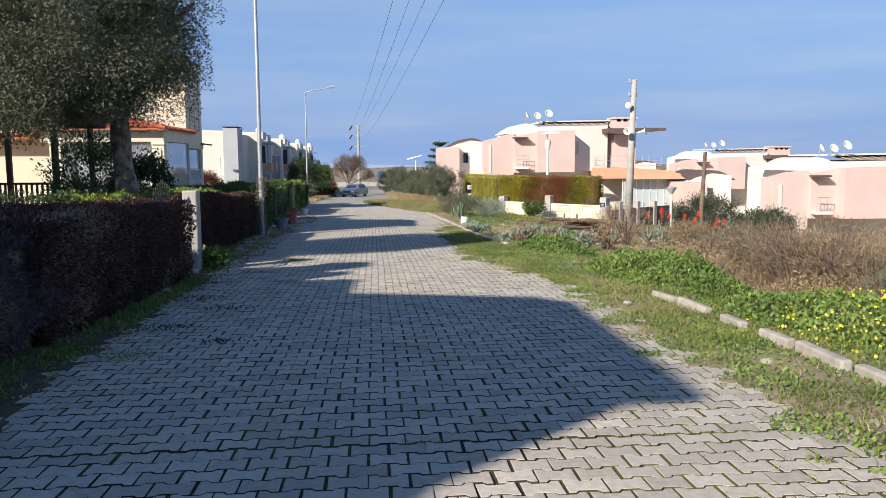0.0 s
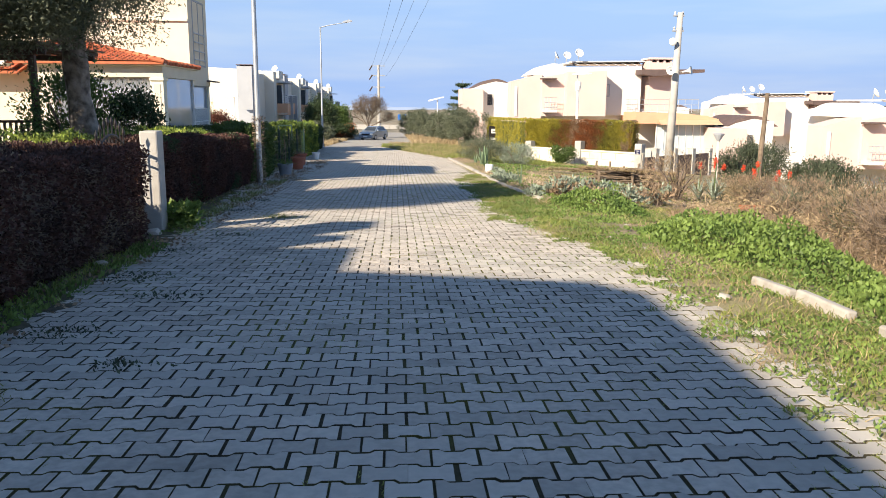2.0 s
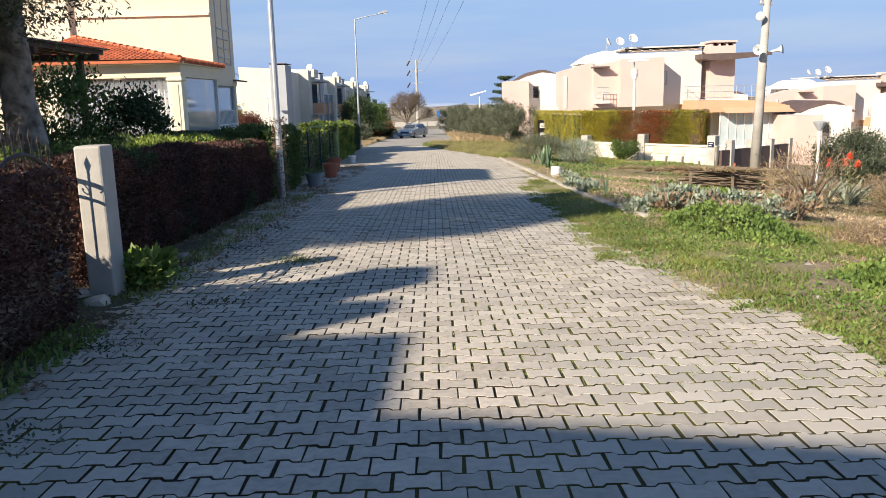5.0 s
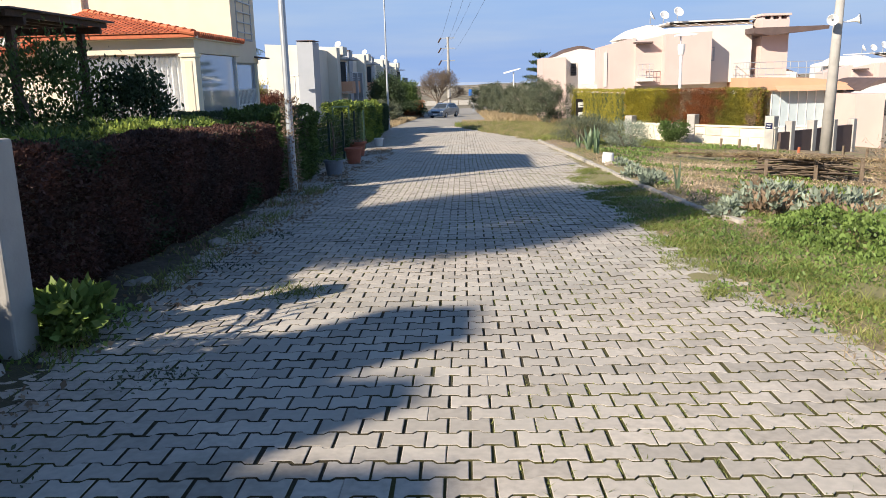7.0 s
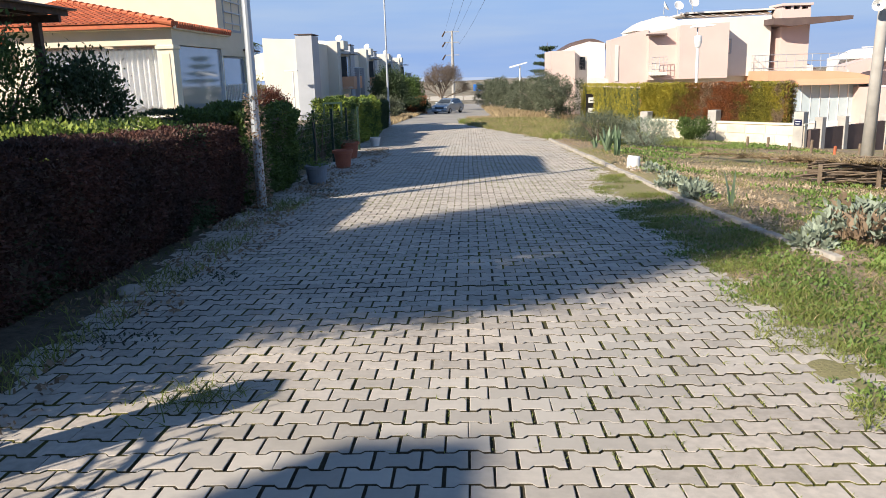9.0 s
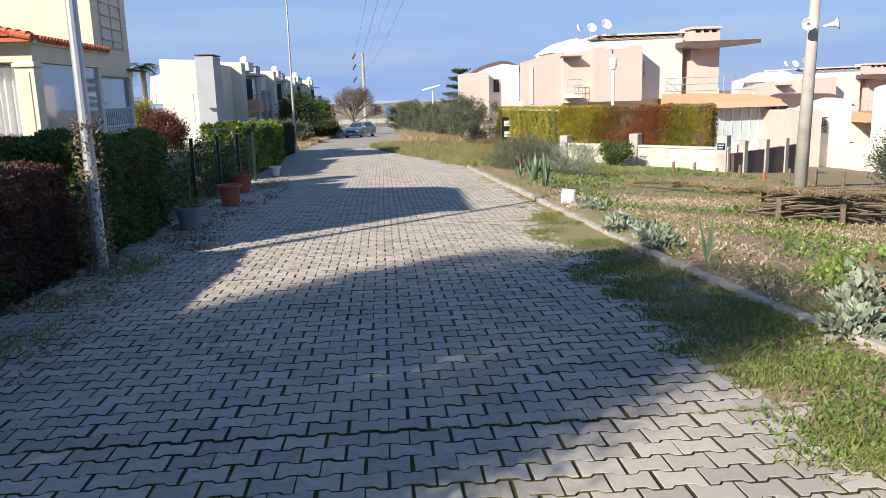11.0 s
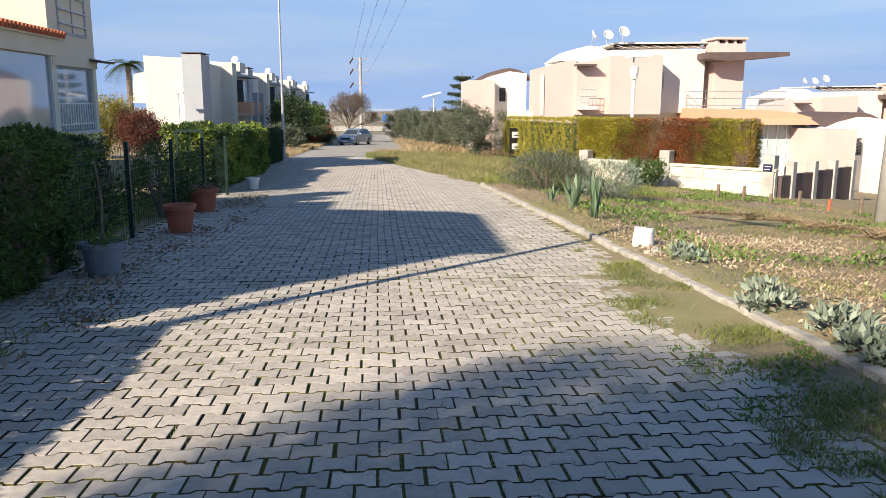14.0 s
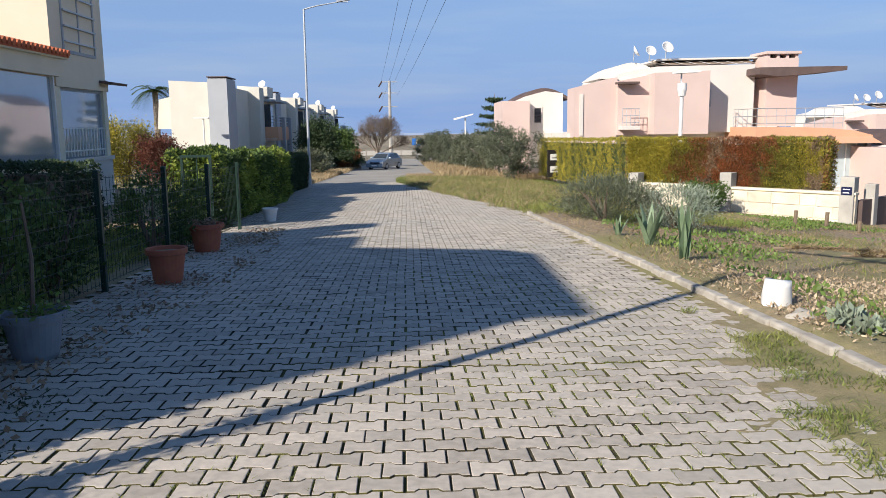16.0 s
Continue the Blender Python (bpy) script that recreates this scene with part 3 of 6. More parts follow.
for dx, dy, dz in ((-0.66, -25.45, 1.79), (1.4, -46.3, 1.5)):
    copy_thing(house_l, pose(-9.5 + dx, 36.4 + dy, -1.4 + dz))

# pergola in front of the wing
pg = thing("pergola", "dark wooden pergola with slatted balustrade on a terrace", "pergola", (-11.75, 27.5, -0.9))
for x, y in ((-1.6, 0), (1.4, 0), (-1.6, 3.4), (1.4, 3.4)):
    part("post", Geo().box(x - 0.09, x + 0.09, y - 0.09, y + 0.09, 0.0, 3.5, 0.012), "wood", pg)
for y in (-0.2, 3.6):
    part("beam", Geo().box(-2.6, 1.9, y - 0.06, y + 0.06, 3.5, 3.68, 0.01), "wood", pg)
for i in range(9):
    part("rafter", Geo().box(-2.5 + i * 0.53, -2.43 + i * 0.53, -0.8, 4.2, 3.68, 3.82), "wood", pg)
part("cover", Geo().box(-2.7, 2.0, -0.9, 4.3, 3.82, 3.86), "dark", pg)
for i in range(24):
    part("baluster", Geo().box(-2.5 + i * 0.17, -2.44 + i * 0.17, -0.03, 0.03, 0.62, 1.5), "wood", pg)
part("rail", Geo().box(-2.6, 1.5, -0.05, 0.05, 1.5, 1.58), "wood", pg)
part("deck", Geo().box(-2.8, 1.9, -0.3, 4.4, 0.0, 0.55), "cream", pg)

# ---- pink villas ----
def arc(x0, x1, z0, rise, n=14):
    return [(x0 + (x1 - x0) * i / n, z0 + rise * math.sin(math.pi * i / n)) for i in range(n + 1)]

def dish(parent, x, y, z, r=0.45, yaw=20):
    d = part("satellite_dish", Geo().lathe([(0.01, 0), (r * 0.5, 0.03), (r * 0.85, 0.1), (r, 0.16), (r * 0.98, 0.175), (r * 0.8, 0.11), (0.01, 0.015)], seg=22), "whiteplastic", parent, smooth=True)
    d.matrix_basis = pose(x, y, z, 62, 0, yaw)
    part("dish_stand", Geo().tube([(x, y + 0.06, z), (x, y + 0.12, z - r * 1.5)], 0.03, 6), "galv", parent)

def pink_villa():
    h = thing("pink_villa", "pink and white rendered two-storey villa with flat canopies and satellite dishes", "house", (16.0, 63.0, -3.2))
    O = Vector((16.0, 63.0, -3.2))
    def rp(name, g, m, label="", smooth=False):
        g.v = [(x - O.x, y - O.y, z - O.z) for x, y, z in g.v]
        return part(name, g, m, h, label, smooth)
    rp("ground_floor", Geo().box(9.3, 21.6, 65.3, 74, -3.6, 0.3), "white")
    rp("main_wall", Geo().prism([(11.9, 0.3), (19.9, 0.3), (19.9, 4.1), (16.7, 4.05), (14.2, 4.0), (13.2, 3.85), (12.2, 3.65), (11.9, 3.5)], 64.6, 73), "white")
    rp("bay", Geo().prism([(13.65, 0.24), (16.7, 0.24), (16.7, 3.66), (13.65, 3.56)], 63.0, 64.62), "pink", "projecting pink bay with a blank front")
    rp("recess_wall", Geo().prism([(11.9, 0.2), (13.66, 0.2), (13.66, 3.5), (11.9, 3.2)], 64.0, 64.64), "pink")
    rp("side_block", Geo().prism([(9.5, -3.4), (11.92, -3.4), (11.92, 3.42), (11.5, 3.36), (9.5, 2.85)], 64.3, 66.2), "pink")
    rp("side_strip", Geo().box(9.8, 10.0, 64.24, 64.3, 0.2, 2.5), "white")
    rp("door_canopy", Geo().box(11.7, 12.9, 63.3, 64.0, 3.0, 3.12, 0.01), "dark")
    rp("balcony", Geo().box(11.95, 13.0, 63.35, 64.0, 0.5, 0.7, 0.01), "white")
    railing(h, 12.0 - O.x, 63.4 - O.y, 12.95 - O.x, 63.4 - O.y, 0.7 - O.z, 0.95, "galv", 4, 2)
    rp("dome", Geo().prism([(11.2, 3.4)] + arc(11.2, 15.0, 3.45, 0.85) + [(15.0, 3.4)], 65.5, 70), "white", "low white barrel vault on the roof")
    rf = Geo()
    rf.prism([(14.6, 4.4), (20.6, 4.5), (20.6, 4.6), (14.6, 4.5)], 65.5, 72)
    rp("roof_edge", rf, "white")
    slope = Geo().add([(14.8, 64.7, 4.07), (20.0, 64.7, 4.15), (20.2, 66.6, 4.52), (14.4, 66.6, 4.44)], [(0, 1, 2, 3)])
    rp("roof_slats", slope, "rooftan")
    for i in range(7):
        x = 14.9 + i * 0.78
        rp("roof_rib", Geo().add([(x, 64.65, 4.13), (x + 0.14, 64.65, 4.13), (x - 0.3, 66.6, 4.56), (x - 0.44, 66.6, 4.56)], [(0, 1, 2, 3)]), "white")
    rp("chimney", Geo().box(20.4, 22.2, 64.2, 66.2, 0.6, 4.4), "pink")
    rp("chimney_cap", Geo().box(20.3, 22.3, 64.1, 66.3, 4.62, 4.77, 0.015), "pink")
    for i in range(4):
        rp("chimney_pier", Geo().box(20.42 + i * 0.54, 20.57 + i * 0.54, 64.25, 66.1, 4.4, 4.62), "pink")
    rp("canopy", Geo().prism([(19.4, 3.45), (20.5, 3.3), (24.3, 3.62), (24.3, 3.85), (19.4, 3.8)], 62.9, 66.0), "dark", "dark brown flat canopy slab")
    w = window(h, 0, 0.45, 0, 0, 0.95, "darkglass", "grey", 0)
    w.matrix_basis = pose(16.95 - O.x, 64.59 - O.y, 1.75 - O.z)
    rp("balcony_slab", Geo().prism([(18.6, -0.25), (24.9, -0.25), (25.0, 0.1), (24.0, 0.35), (22.5, 0.5), (21.0, 0.56), (18.6, 0.58)], 61.2, 66.0), "orange", "orange rendered balcony with a curved top")
    railing(h, 18.7 - O.x, 61.4 - O.y, 23.4 - O.x, 61.4 - O.y, 0.56 - O.z, 1.0, "galv", 9, 2)
    railing(h, 18.7 - O.x, 61.4 - O.y, 18.7 - O.x, 64.4 - O.y, 0.56 - O.z, 1.0, "galv", 5, 2)
    rp("awning", Geo().add([(20.3, 60.5, -0.3), (25.1, 60.5, -0.3), (24.9, 61.25, 0.06), (20.3, 61.25, 0.06), (20.3, 61.25, -0.3), (25.1, 61.25, -0.3)], [(0, 1, 2, 3), (0, 4, 5, 1)]), "orange")
    rp("conservatory_back", Geo().box(18.6, 24.9, 63.6, 65.4, -3.6, -0.25), "white")
    for i in range(8):
        rp("glass_panel", Geo().box(20.3 + i * 0.57, 20.82 + i * 0.57, 61.5, 61.53, -2.6, -0.25), "blind")
    cf = Geo()
    for i in range(9):
        cf.box(20.26 + i * 0.57, 20.31 + i * 0.57, 61.45, 61.58, -3.4, -0.26)
    cf.box(20.26, 24.85, 61.44, 61.59, -2.68, -2.58)
    rp("conservatory_frame", cf, "whiteplastic")
    rp("conservatory_base", Geo().box(20.26, 24.85, 61.47, 61.56, -3.5, -2.68), "white")
    rp("corner_post", Geo().box(24.75, 24.95, 61.25, 61.43, -3.5, -0.26), "galv")
    # rear block on the lane side
    rp("rear_block", Geo().box(6.4, 8.2, 72.0, 77, -3.6, 2.4), "pink")
    rp("rear_wall", Geo().prism([(7.4, -3.6), (10.6, -3.6), (10.6, 2.9), (9.4, 3.05), (8.2, 2.75), (7.4, 2.4)], 73.0, 80), "white")
    rp("rear_vault", Geo().prism([(7.6, 2.5)] + arc(7.6, 11.4, 2.55, 0.75) + [(11.4, 2.5)], 74.0, 79.5), "dark")
    w = window(h, 0, 0.6, 0, 0, 1.1, "darkglass", "white", 0)
    w.matrix_basis = pose(8.6 - O.x, 72.98 - O.y, 0.9 - O.z)
    dish(h, 14.0 - O.x, 65.2 - O.y, 4.85 - O.z, 0.32, 10)
    dish(h, 14.95 - O.x, 65.2 - O.y, 5.05 - O.z, 0.36, 15)
    dish(h, 13.1 - O.x, 65.2 - O.y, 4.85 - O.z, 0.32, 70)
    return h

villa = pink_villa()
copy_thing(villa, pose(16.0 + 17.6, 63.0 - 14, -3.2 - 2.9))
copy_thing(villa, pose(16.0 + 23.0, 63.0 + 17, -3.2 - 2.2))

# ---- white terrace houses ----
def white_house():
    h = thing("white_house", "white rendered house with grey stair tower and orange balcony panels", "house", (-13.2, 80.0, -2.8))
    def rp(name, g, m, label=""):
        g.v = [(x + 14.0, y - 80.0, z + 2.8) for x, y, z in g.v]
        return part(name, g, m, h, label)
    rp("front_wall", Geo().prism([(-18.3, -3.5), (-15.35, -3.5), (-15.35, 4.2), (-16.5, 4.25), (-18.3, 4.35)], 80, 83), "lwhite")
    rp("lower_wing", Geo().prism([(-19.6, 0.8), (-18.5, 0.8), (-18.5, 3.2), (-19.4, 3.0)], 81, 88), "lwhite")
    rp("stair_tower", Geo().box(-15.37, -13.95, 79.6, 82.6, -3.5, 4.45), "grey", "grey rendered stair tower")
    rp("tower_cap", Geo().box(-15.4, -13.9, 79.5, 82.7, 4.53, 4.6), "dark")
    for x in (-15.3, -14.7, -14.1):
        rp("cap_post", Geo().box(x, x + 0.06, 79.65, 79.71, 4.45, 4.53), "dark")
    rp("side_wall", Geo().box(-17.0, -14.5, 83, 90.0, -3.5, 4.0), "lwhite")
    rp("street_wall", Geo().prism([(-15.4, -3.5), (-13.5, -3.5), (-13.5, 4.3), (-15.4, 4.45)], 90, 92.1), "lwhite")
    def rq(name, g, m):
        g.v = [(x - 0.6, y + 3.9, z) for x, y, z in g.v]
        return rp(name, g, m)
    rq("rear_wall", Geo().box(-15.4, -13.2, 88.2, 97, -3.5, 3.6), "lwhite")
    rq("roof_block", Geo().box(-14.5, -12.7, 89, 92, 3.6, 4.5), "lwhite")
    rq("balcony", Geo().box(-13.2, -11.8, 88.2, 95, -0.35, -0.1), "lwhite")
    for y, n in ((88.2, "balcony_panel"), (91.6, "balcony_panel")):
        rq(n, Geo().box(-13.15, -11.75, y, y + 0.08, -0.35, 0.9), "orange")
    rq("street_panel", Geo().box(-11.82, -11.74, 88.3, 95, -0.35, 0.9), "orange")
    rq("pillar", Geo().box(-11.95, -11.5, 90.6, 91.1, -3.5, 1.75), "grey")
    rq("pillar", Geo().box(-11.95, -11.5, 94.6, 95.1, -3.5, 1.75), "grey")
    for z in (1.05, 1.3, 1.55, 1.8):
        rq("rail", Geo().tube([(-13.1, 88.25, z), (-11.78, 88.25, z), (-11.78, 95, z)], 0.035, 6), "galv")
    rq("balcony_door", Geo().box(-13.2, -13.12, 88.6, 94, 0.3, 2.9), "darkglass")
    rq("balcony_roof", Geo().box(-13.3, -11.9, 88.3, 95.2, 3.15, 3.27), "grey")
    rq("lower_door", Geo().box(-13.22, -13.16, 88.6, 94, -2.8, -0.9), "darkglass")
    rq("window", Geo().box(-13.19, -12.35, 88.21, 88.27, 0.9, 2.9), "darkglass")
    dish(h, 0.2, 13.5, 7.5, 0.36, -20)
    return h
wh = white_house()
for i in range(1, 4):
    copy_thing(wh, pose(-13.2 + 0.3 * i, 80.0 + 20 * i, -2.8 - 0.25 * i))

# ---- vegetation ----
def shell_points(x0, x1, y0, y1, h, n, rough=0.08, faces="TRFB", z_of=road_z):
    """Random places on the outside of a clipped hedge, with outward directions."""
    a = []
    areas = {"T": (x1 - x0) * (y1 - y0), "R": (y1 - y0) * h, "L": (y1 - y0) * h, "F": (x1 - x0) * h, "B": (x1 - x0) * h}
    tot = sum(areas[f] for f in faces)
    for f in faces:
        k = int(n * areas[f] / tot)
        u, v = rng.random(k), rng.random(k)
        if f == "T":
            p = np.stack([x0 + u * (x1 - x0), y0 + v * (y1 - y0), np.full(k, h)], 1); d = (0, 0, 1)
        elif f in "RL":
            p = np.stack([np.full(k, x1 if f == "R" else x0), y0 + u * (y1 - y0), v * h], 1); d = (1 if f == "R" else -1, 0, 0)
        else:
            p = np.stack([x0 + u * (x1 - x0), np.full(k, y0 if f == "F" else y1), v * h], 1); d = (0, -1 if f == "F" else 1, 0)
        bulge = np.array([noise.noise((q[0] * 1.7, q[1] * 1.7, q[2] * 2.2)) + 0.5 * noise.noise((q[0] * 5, q[1] * 5, q[2] * 5)) for q in p])
        out = rough * (bulge * 1.3) - np.abs(rng.normal(0, 0.05, k)) + 0.02
        p += np.array(d)[None] * out[:, None]
        low = np.clip((p[:, 2] - 0.0) / 0.25, 0, 1)
        p[:, 0] -= (1 - low) * 0.12 * (1 if f == "R" else 0)
        p[:, 2] += np.array([z_of(q) for q in p[:, 1]])
        a.append(np.concatenate([p, np.tile(d, (k, 1))], 1))
    a = np.concatenate(a)
    return a[:, :3], a[:, 3:]

def slanted_core(x0, x1, y0, y1, h, ins=0.1, z_of=road_z):
    g = Geo()
    a, b = y0 + ins, y1 - ins
    k = max(1, int((b - a) / 2))
    g.add([(x, a + (b - a) * i / k, z_of(a + (b - a) * i / k) + z) for i in range(k + 1) for x, z in ((x0 + ins, 0), (x0 + ins, h - ins), (x1 - ins, h - ins), (x1 - ins, 0))],
          [(4 * i + j, 4 * i + 4 + j, 4 * i + 4 + (j + 1) % 4, 4 * i + (j + 1) % 4) for i in range(k) for j in range(3)] + [(0, 1, 2, 3), (4 * k + 3, 4 * k + 2, 4 * k + 1, 4 * k)])
    return g

def hedge(label, x0, x1, y0, y1, h, material, n, size, core="twig", faces="TRFB", rough=0.08, mix=None, name="hedge", aspect=0.5, yaw=None):
    t = thing(name, label, "hedge", group="")
    part("core", slanted_core(x0, x1, y0, y1, h, 0.14), core, t)
    p, d = shell_points(x0, x1, y0, y1, h, n, rough, faces)
    if mix:
        pick = np.array([noise.noise((q[0] * 0.9 + 7, q[1] * 0.6, q[2] * 1.4)) for q in p]) + rng.normal(0, 0.12, len(p)) > mix[1]
        part("foliage", leaves(p[~pick], d[~pick], size, aspect, 0.8), material, t)
        part("foliage", leaves(p[pick], d[pick], size, aspect, 0.8), mix[0], t)
    else:
        part("foliage", leaves(p, d, size, aspect, 0.8), material, t)
    return t

hedge("dark red-brown clipped hedge along the lane", -4.9, -2.6, 7.4, 12.75, 1.15, "redhedge", 80000, 0.04, mix=("brush", 0.52))
hedge("greyish straggling shrub hedge with bare twigs", -4.6, -2.7, 1.0, 7.6, 1.05, "lavender", 80000, 0.05, rough=0.2, aspect=0.25, mix=("redhedge", 0.15))
hedge("dark red-brown clipped hedge beside the gate post", -4.0, -3.12, 14.1, 22.5, 1.2, "redhedge", 110000, 0.04, mix=("darkleaf", 0.45))
hedge("yellow-green hedge top behind the dark hedge", -5.2, -4.05, 14.2, 23.0, 1.28, "brightgreen", 16000, 0.06, faces="TRF", rough=0.14, mix=("green", -0.1))
hedge("green ivy-like hedge beside the lamp post", -4.2, -3.2, 23.1, 26.6, 1.4, "green", 26000, 0.06, rough=0.16, mix=("brightgreen", 0.42))
hedge("bright green leafy laurel hedge", -4.85, -3.8, 36.4, 45.5, 1.5, "brightgreen", 42000, 0.085, rough=0.16, mix=("green", 0.0), core="darkleaf")
hedge("dark green clipped hedge at the corner", -5.6, -4.35, 45.6, 55.0, 1.45, "darkleaf", 26000, 0.08, rough=0.08)
hedge("dark hedge row behind the fence", -9.0, -5.6, 33.0, 35.0, 1.35, "darkleaf", 16000, 0.07)
hedge("dark green garden hedge along the fence", -9.0, -4.6, 27.0, 27.8, 0.75, "darkleaf", 12000, 0.07, rough=0.18)
hedge("clipped dark hedge in the front garden", -9.0, -5.0, 13.5, 14.6, 1.25, "darkleaf", 9000, 0.06, rough=0.15)

def shrub(name, label, x, y, r, h, material, n, size, base=None, stems=6, aspect=0.5, up=0.3, cat="shrub", clumps=40, mix=None):
    z = ground_z(x, y) if base is None else base
    t = thing(name, label, cat, (x, y, z))
    g = Geo()
    for i in range(stems):
        a = random.uniform(0, 6.28)
        q = Vector((math.cos(a) * r * 0.6, math.sin(a) * r * 0.6, h * random.uniform(0.5, 0.85)))
        g.tube([(0, 0, -0.05), q * 0.5 + Vector((0, 0, h * 0.08)), q], [0.03 + r * 0.02, 0.02 + r * 0.01, 0.006], 6)
    part("woody_base", g, "twig", t)
    c = rng.normal(size=(clumps, 3))
    c /= np.linalg.norm(c, axis=1)[:, None]
    c *= rng.uniform(0.45, 1.0, (clumps, 1)) ** 0.5
    c = c * np.array([r, r, h * 0.5]) * 0.85 + np.array([0, 0, h * 0.52])
    k = n // clumps
    p = np.repeat(c, k, 0) + rng.normal(size=(clumps * k, 3)) * np.array([r, r, h * 0.5]) * 0.17
    p[:, 2] = np.abs(p[:, 2])
    d = p - np.array([0, 0, h * 0.3])
    d /= np.linalg.norm(d, axis=1)[:, None]
    if mix:
        s = np.repeat(rng.random(clumps) < mix[1], k)
        part("foliage", leaves(p[~s], d[~s], size, aspect, 0.8, up), material, t)
        part("foliage", leaves(p[s], d[s], size, aspect, 0.8, up), mix[0], t)
    else:
        part("foliage", leaves(p, d, size, aspect, 0.8, up), material, t)
    return t

def tree(name, label, x, y, h, trunk_r, crown, material, n, size, clumps=120, lean=(0, 0), z=None, bark="bark", seed=1, aspect=0.3, mix=None):
    """A tapered trunk with limbs, and a crown of many clumps of leaves; crown: centre and radii relative to the foot."""
    z = ground_z(x, y) if z is None else z
    r = random.Random(seed)
    t = thing(name, label, "tree", (x, y, z))
    c, rad = Vector(crown[0]), Vector(crown[1])
    fork = Vector((lean[0], lean[1], c.z - rad.z * 0.75))
    g = Geo()
    rings = []
    for i in range(7):
        f = i / 6
        rings.append(Vector((lean[0] * f + 0.05 * math.sin(f * 7), lean[1] * f + 0.04 * math.cos(f * 9), -0.1 + (fork.z + 0.1) * f)))
    g.tube(rings, [trunk_r * (1.7 - 1.0 * min(1, f * 2.2) + (0.12 if q % 2 else 0)) * (1 - 0.25 * f) for q, f in ((i, i / 6) for i in range(7))], 12)
    part("trunk", g, bark, t, smooth=True)
    centres = []
    for i in range(clumps):
        while True:
            q = Vector((r.uniform(-1, 1), r.uniform(-1, 1), r.uniform(-1, 1)))
            if 0.3 < q.length < 1 + 0.12 * math.sin(q.x * 9 + q.y * 7):
                break
        centres.append(c + Vector((q.x * rad.x, q.y * rad.y, q.z * rad.z)))
    for i in range(9):
        e = centres[i * (clumps // 9)]
        m = fork.lerp(e, 0.5) + Vector((r.uniform(-.2, .2), r.uniform(-.2, .2), 0.2))
        part("limb", Geo().tube([fork - Vector((0, 0, 0.15)), m, e], [trunk_r * 0.5, trunk_r * 0.28, trunk_r * 0.08], 7), bark, t, smooth=True)
    k = n // clumps
    cc = np.array([tuple(q) for q in centres])
    spread = np.array([rad.x, rad.y, rad.z]) * 0.112
    p = np.repeat(cc, k, 0) + np.clip(rng.normal(size=(clumps * k, 3)), -1.7, 1.7) * spread
    d = p - np.array(tuple(c))
    d /= np.linalg.norm(d, axis=1)[:, None] + 1e-6
    part("crown", leaves(p, d * 0.5, size, aspect, 1.0), material, t)
    return t

tree("olive_tree", "old olive tree with gnarled trunk and dense grey-green crown", -4.45, 16.1, 6, 0.31, ((-0.65, -1.5, 4.2), (2.35, 1.85, 1.7)), "olive", 260000, 0.06, 260, (-0.25, 0.1), seed=4)
shrub("garden_shrub", "dark evergreen shrub in the front garden", -8.3, 25.0, 1.35, 2.9, "green", 9000, 0.1, clumps=34)
shrub("garden_shrub", "dark evergreen shrub in the front garden", -6.9, 25.8, 0.9, 2.5, "darkleaf", 6000, 0.1, clumps=26)
shrub("garden_shrub", "bare reddish shrub by the sunroom", -8.7, 28.0, 0.9, 1.9, "brush", 2500, 0.14, aspect=0.08, clumps=40, stems=12)
shrub("red_shrub", "rust-red shrub beside the white house", -12.2, 60.0, 1.25, 2.5, "redbush", 14000, 0.1, clumps=60)
shrub("yellow_shrub", "golden conifer shrub in the next garden", -14.4, 61.0, 1.6, 3.3, "thujagreen", 16000, 0.1, clumps=60, mix=("thuja", 0.5))
shrub("yellow_shrub", "yellow-green conifer shrub in the next garden", -16.6, 61.5, 1.7, 3.3, "green", 14000, 0.1, clumps=60, mix=("thujagreen", 0.3))
shrub("dark_conifer", "dark green conifer at the street corner", -7.3, 86.0, 1.6, 4.4, "darkleaf", 14000, 0.16, clumps=60)
shrub("dark_conifer", "dark green conifer at the street corner", -6.2, 95.0, 1.6, 3.9, "green", 12000, 0.18, clumps=60)
shrub("corner_shrub", "grey-green shrub on the corner plot", -6.6, 74.0, 1.6, 1.7, "olive", 9000, 0.12, clumps=40)
shrub("corner_shrub", "orange-topped clipped bush on the corner", -5.3, 92.0, 1.4, 1.8, "darkleaf", 8000, 0.14, clumps=30, mix=("thujared", 0.3))
for i in range(10):
    y = 64 + i * 5.0
    x = 6.3 - i * 0.42 + random.uniform(-.4, .4)
    tree("young_olive_tree", "young olive tree in a row beside the lane", x, y, 3.4, 0.09, ((0, 0, 1.95 + random.uniform(-.3, .2)), (1.5, 1.6, 1.4)), "olive", 9000, 0.13, 50, seed=20 + i)
for x, y, s in ((14.5, 33.5, 1.2), (16.5, 36.5, 1.3), (15.5, 30.0, 0.9), (12.9, 29.3, 0.6), (16.9, 31.5, 1.0)):
    shrub("olive_bush", "dark grey-green bush below the bank", x, y, s, 1.45 * s, "darkolive", 9000, 0.1, clumps=50, aspect=0.3)
shrub("rosemary_bush", "grey-green rosemary bush by the kerb", 4.3, 37.0, 1.1, 1.05, "olive", 9000, 0.09, aspect=0.16, up=0.8, clumps=60)
shrub("rosemary_bush", "grey-green rosemary bush by the kerb", 5.7, 36.4, 0.9, 0.95, "succulent", 6000, 0.09, aspect=0.16, up=0.8, clumps=50)
shrub("wall_shrub", "green shrub against the garden wall", 9.5, 44.6, 0.7, 1.0, "green", 5000, 0.08, clumps=40)

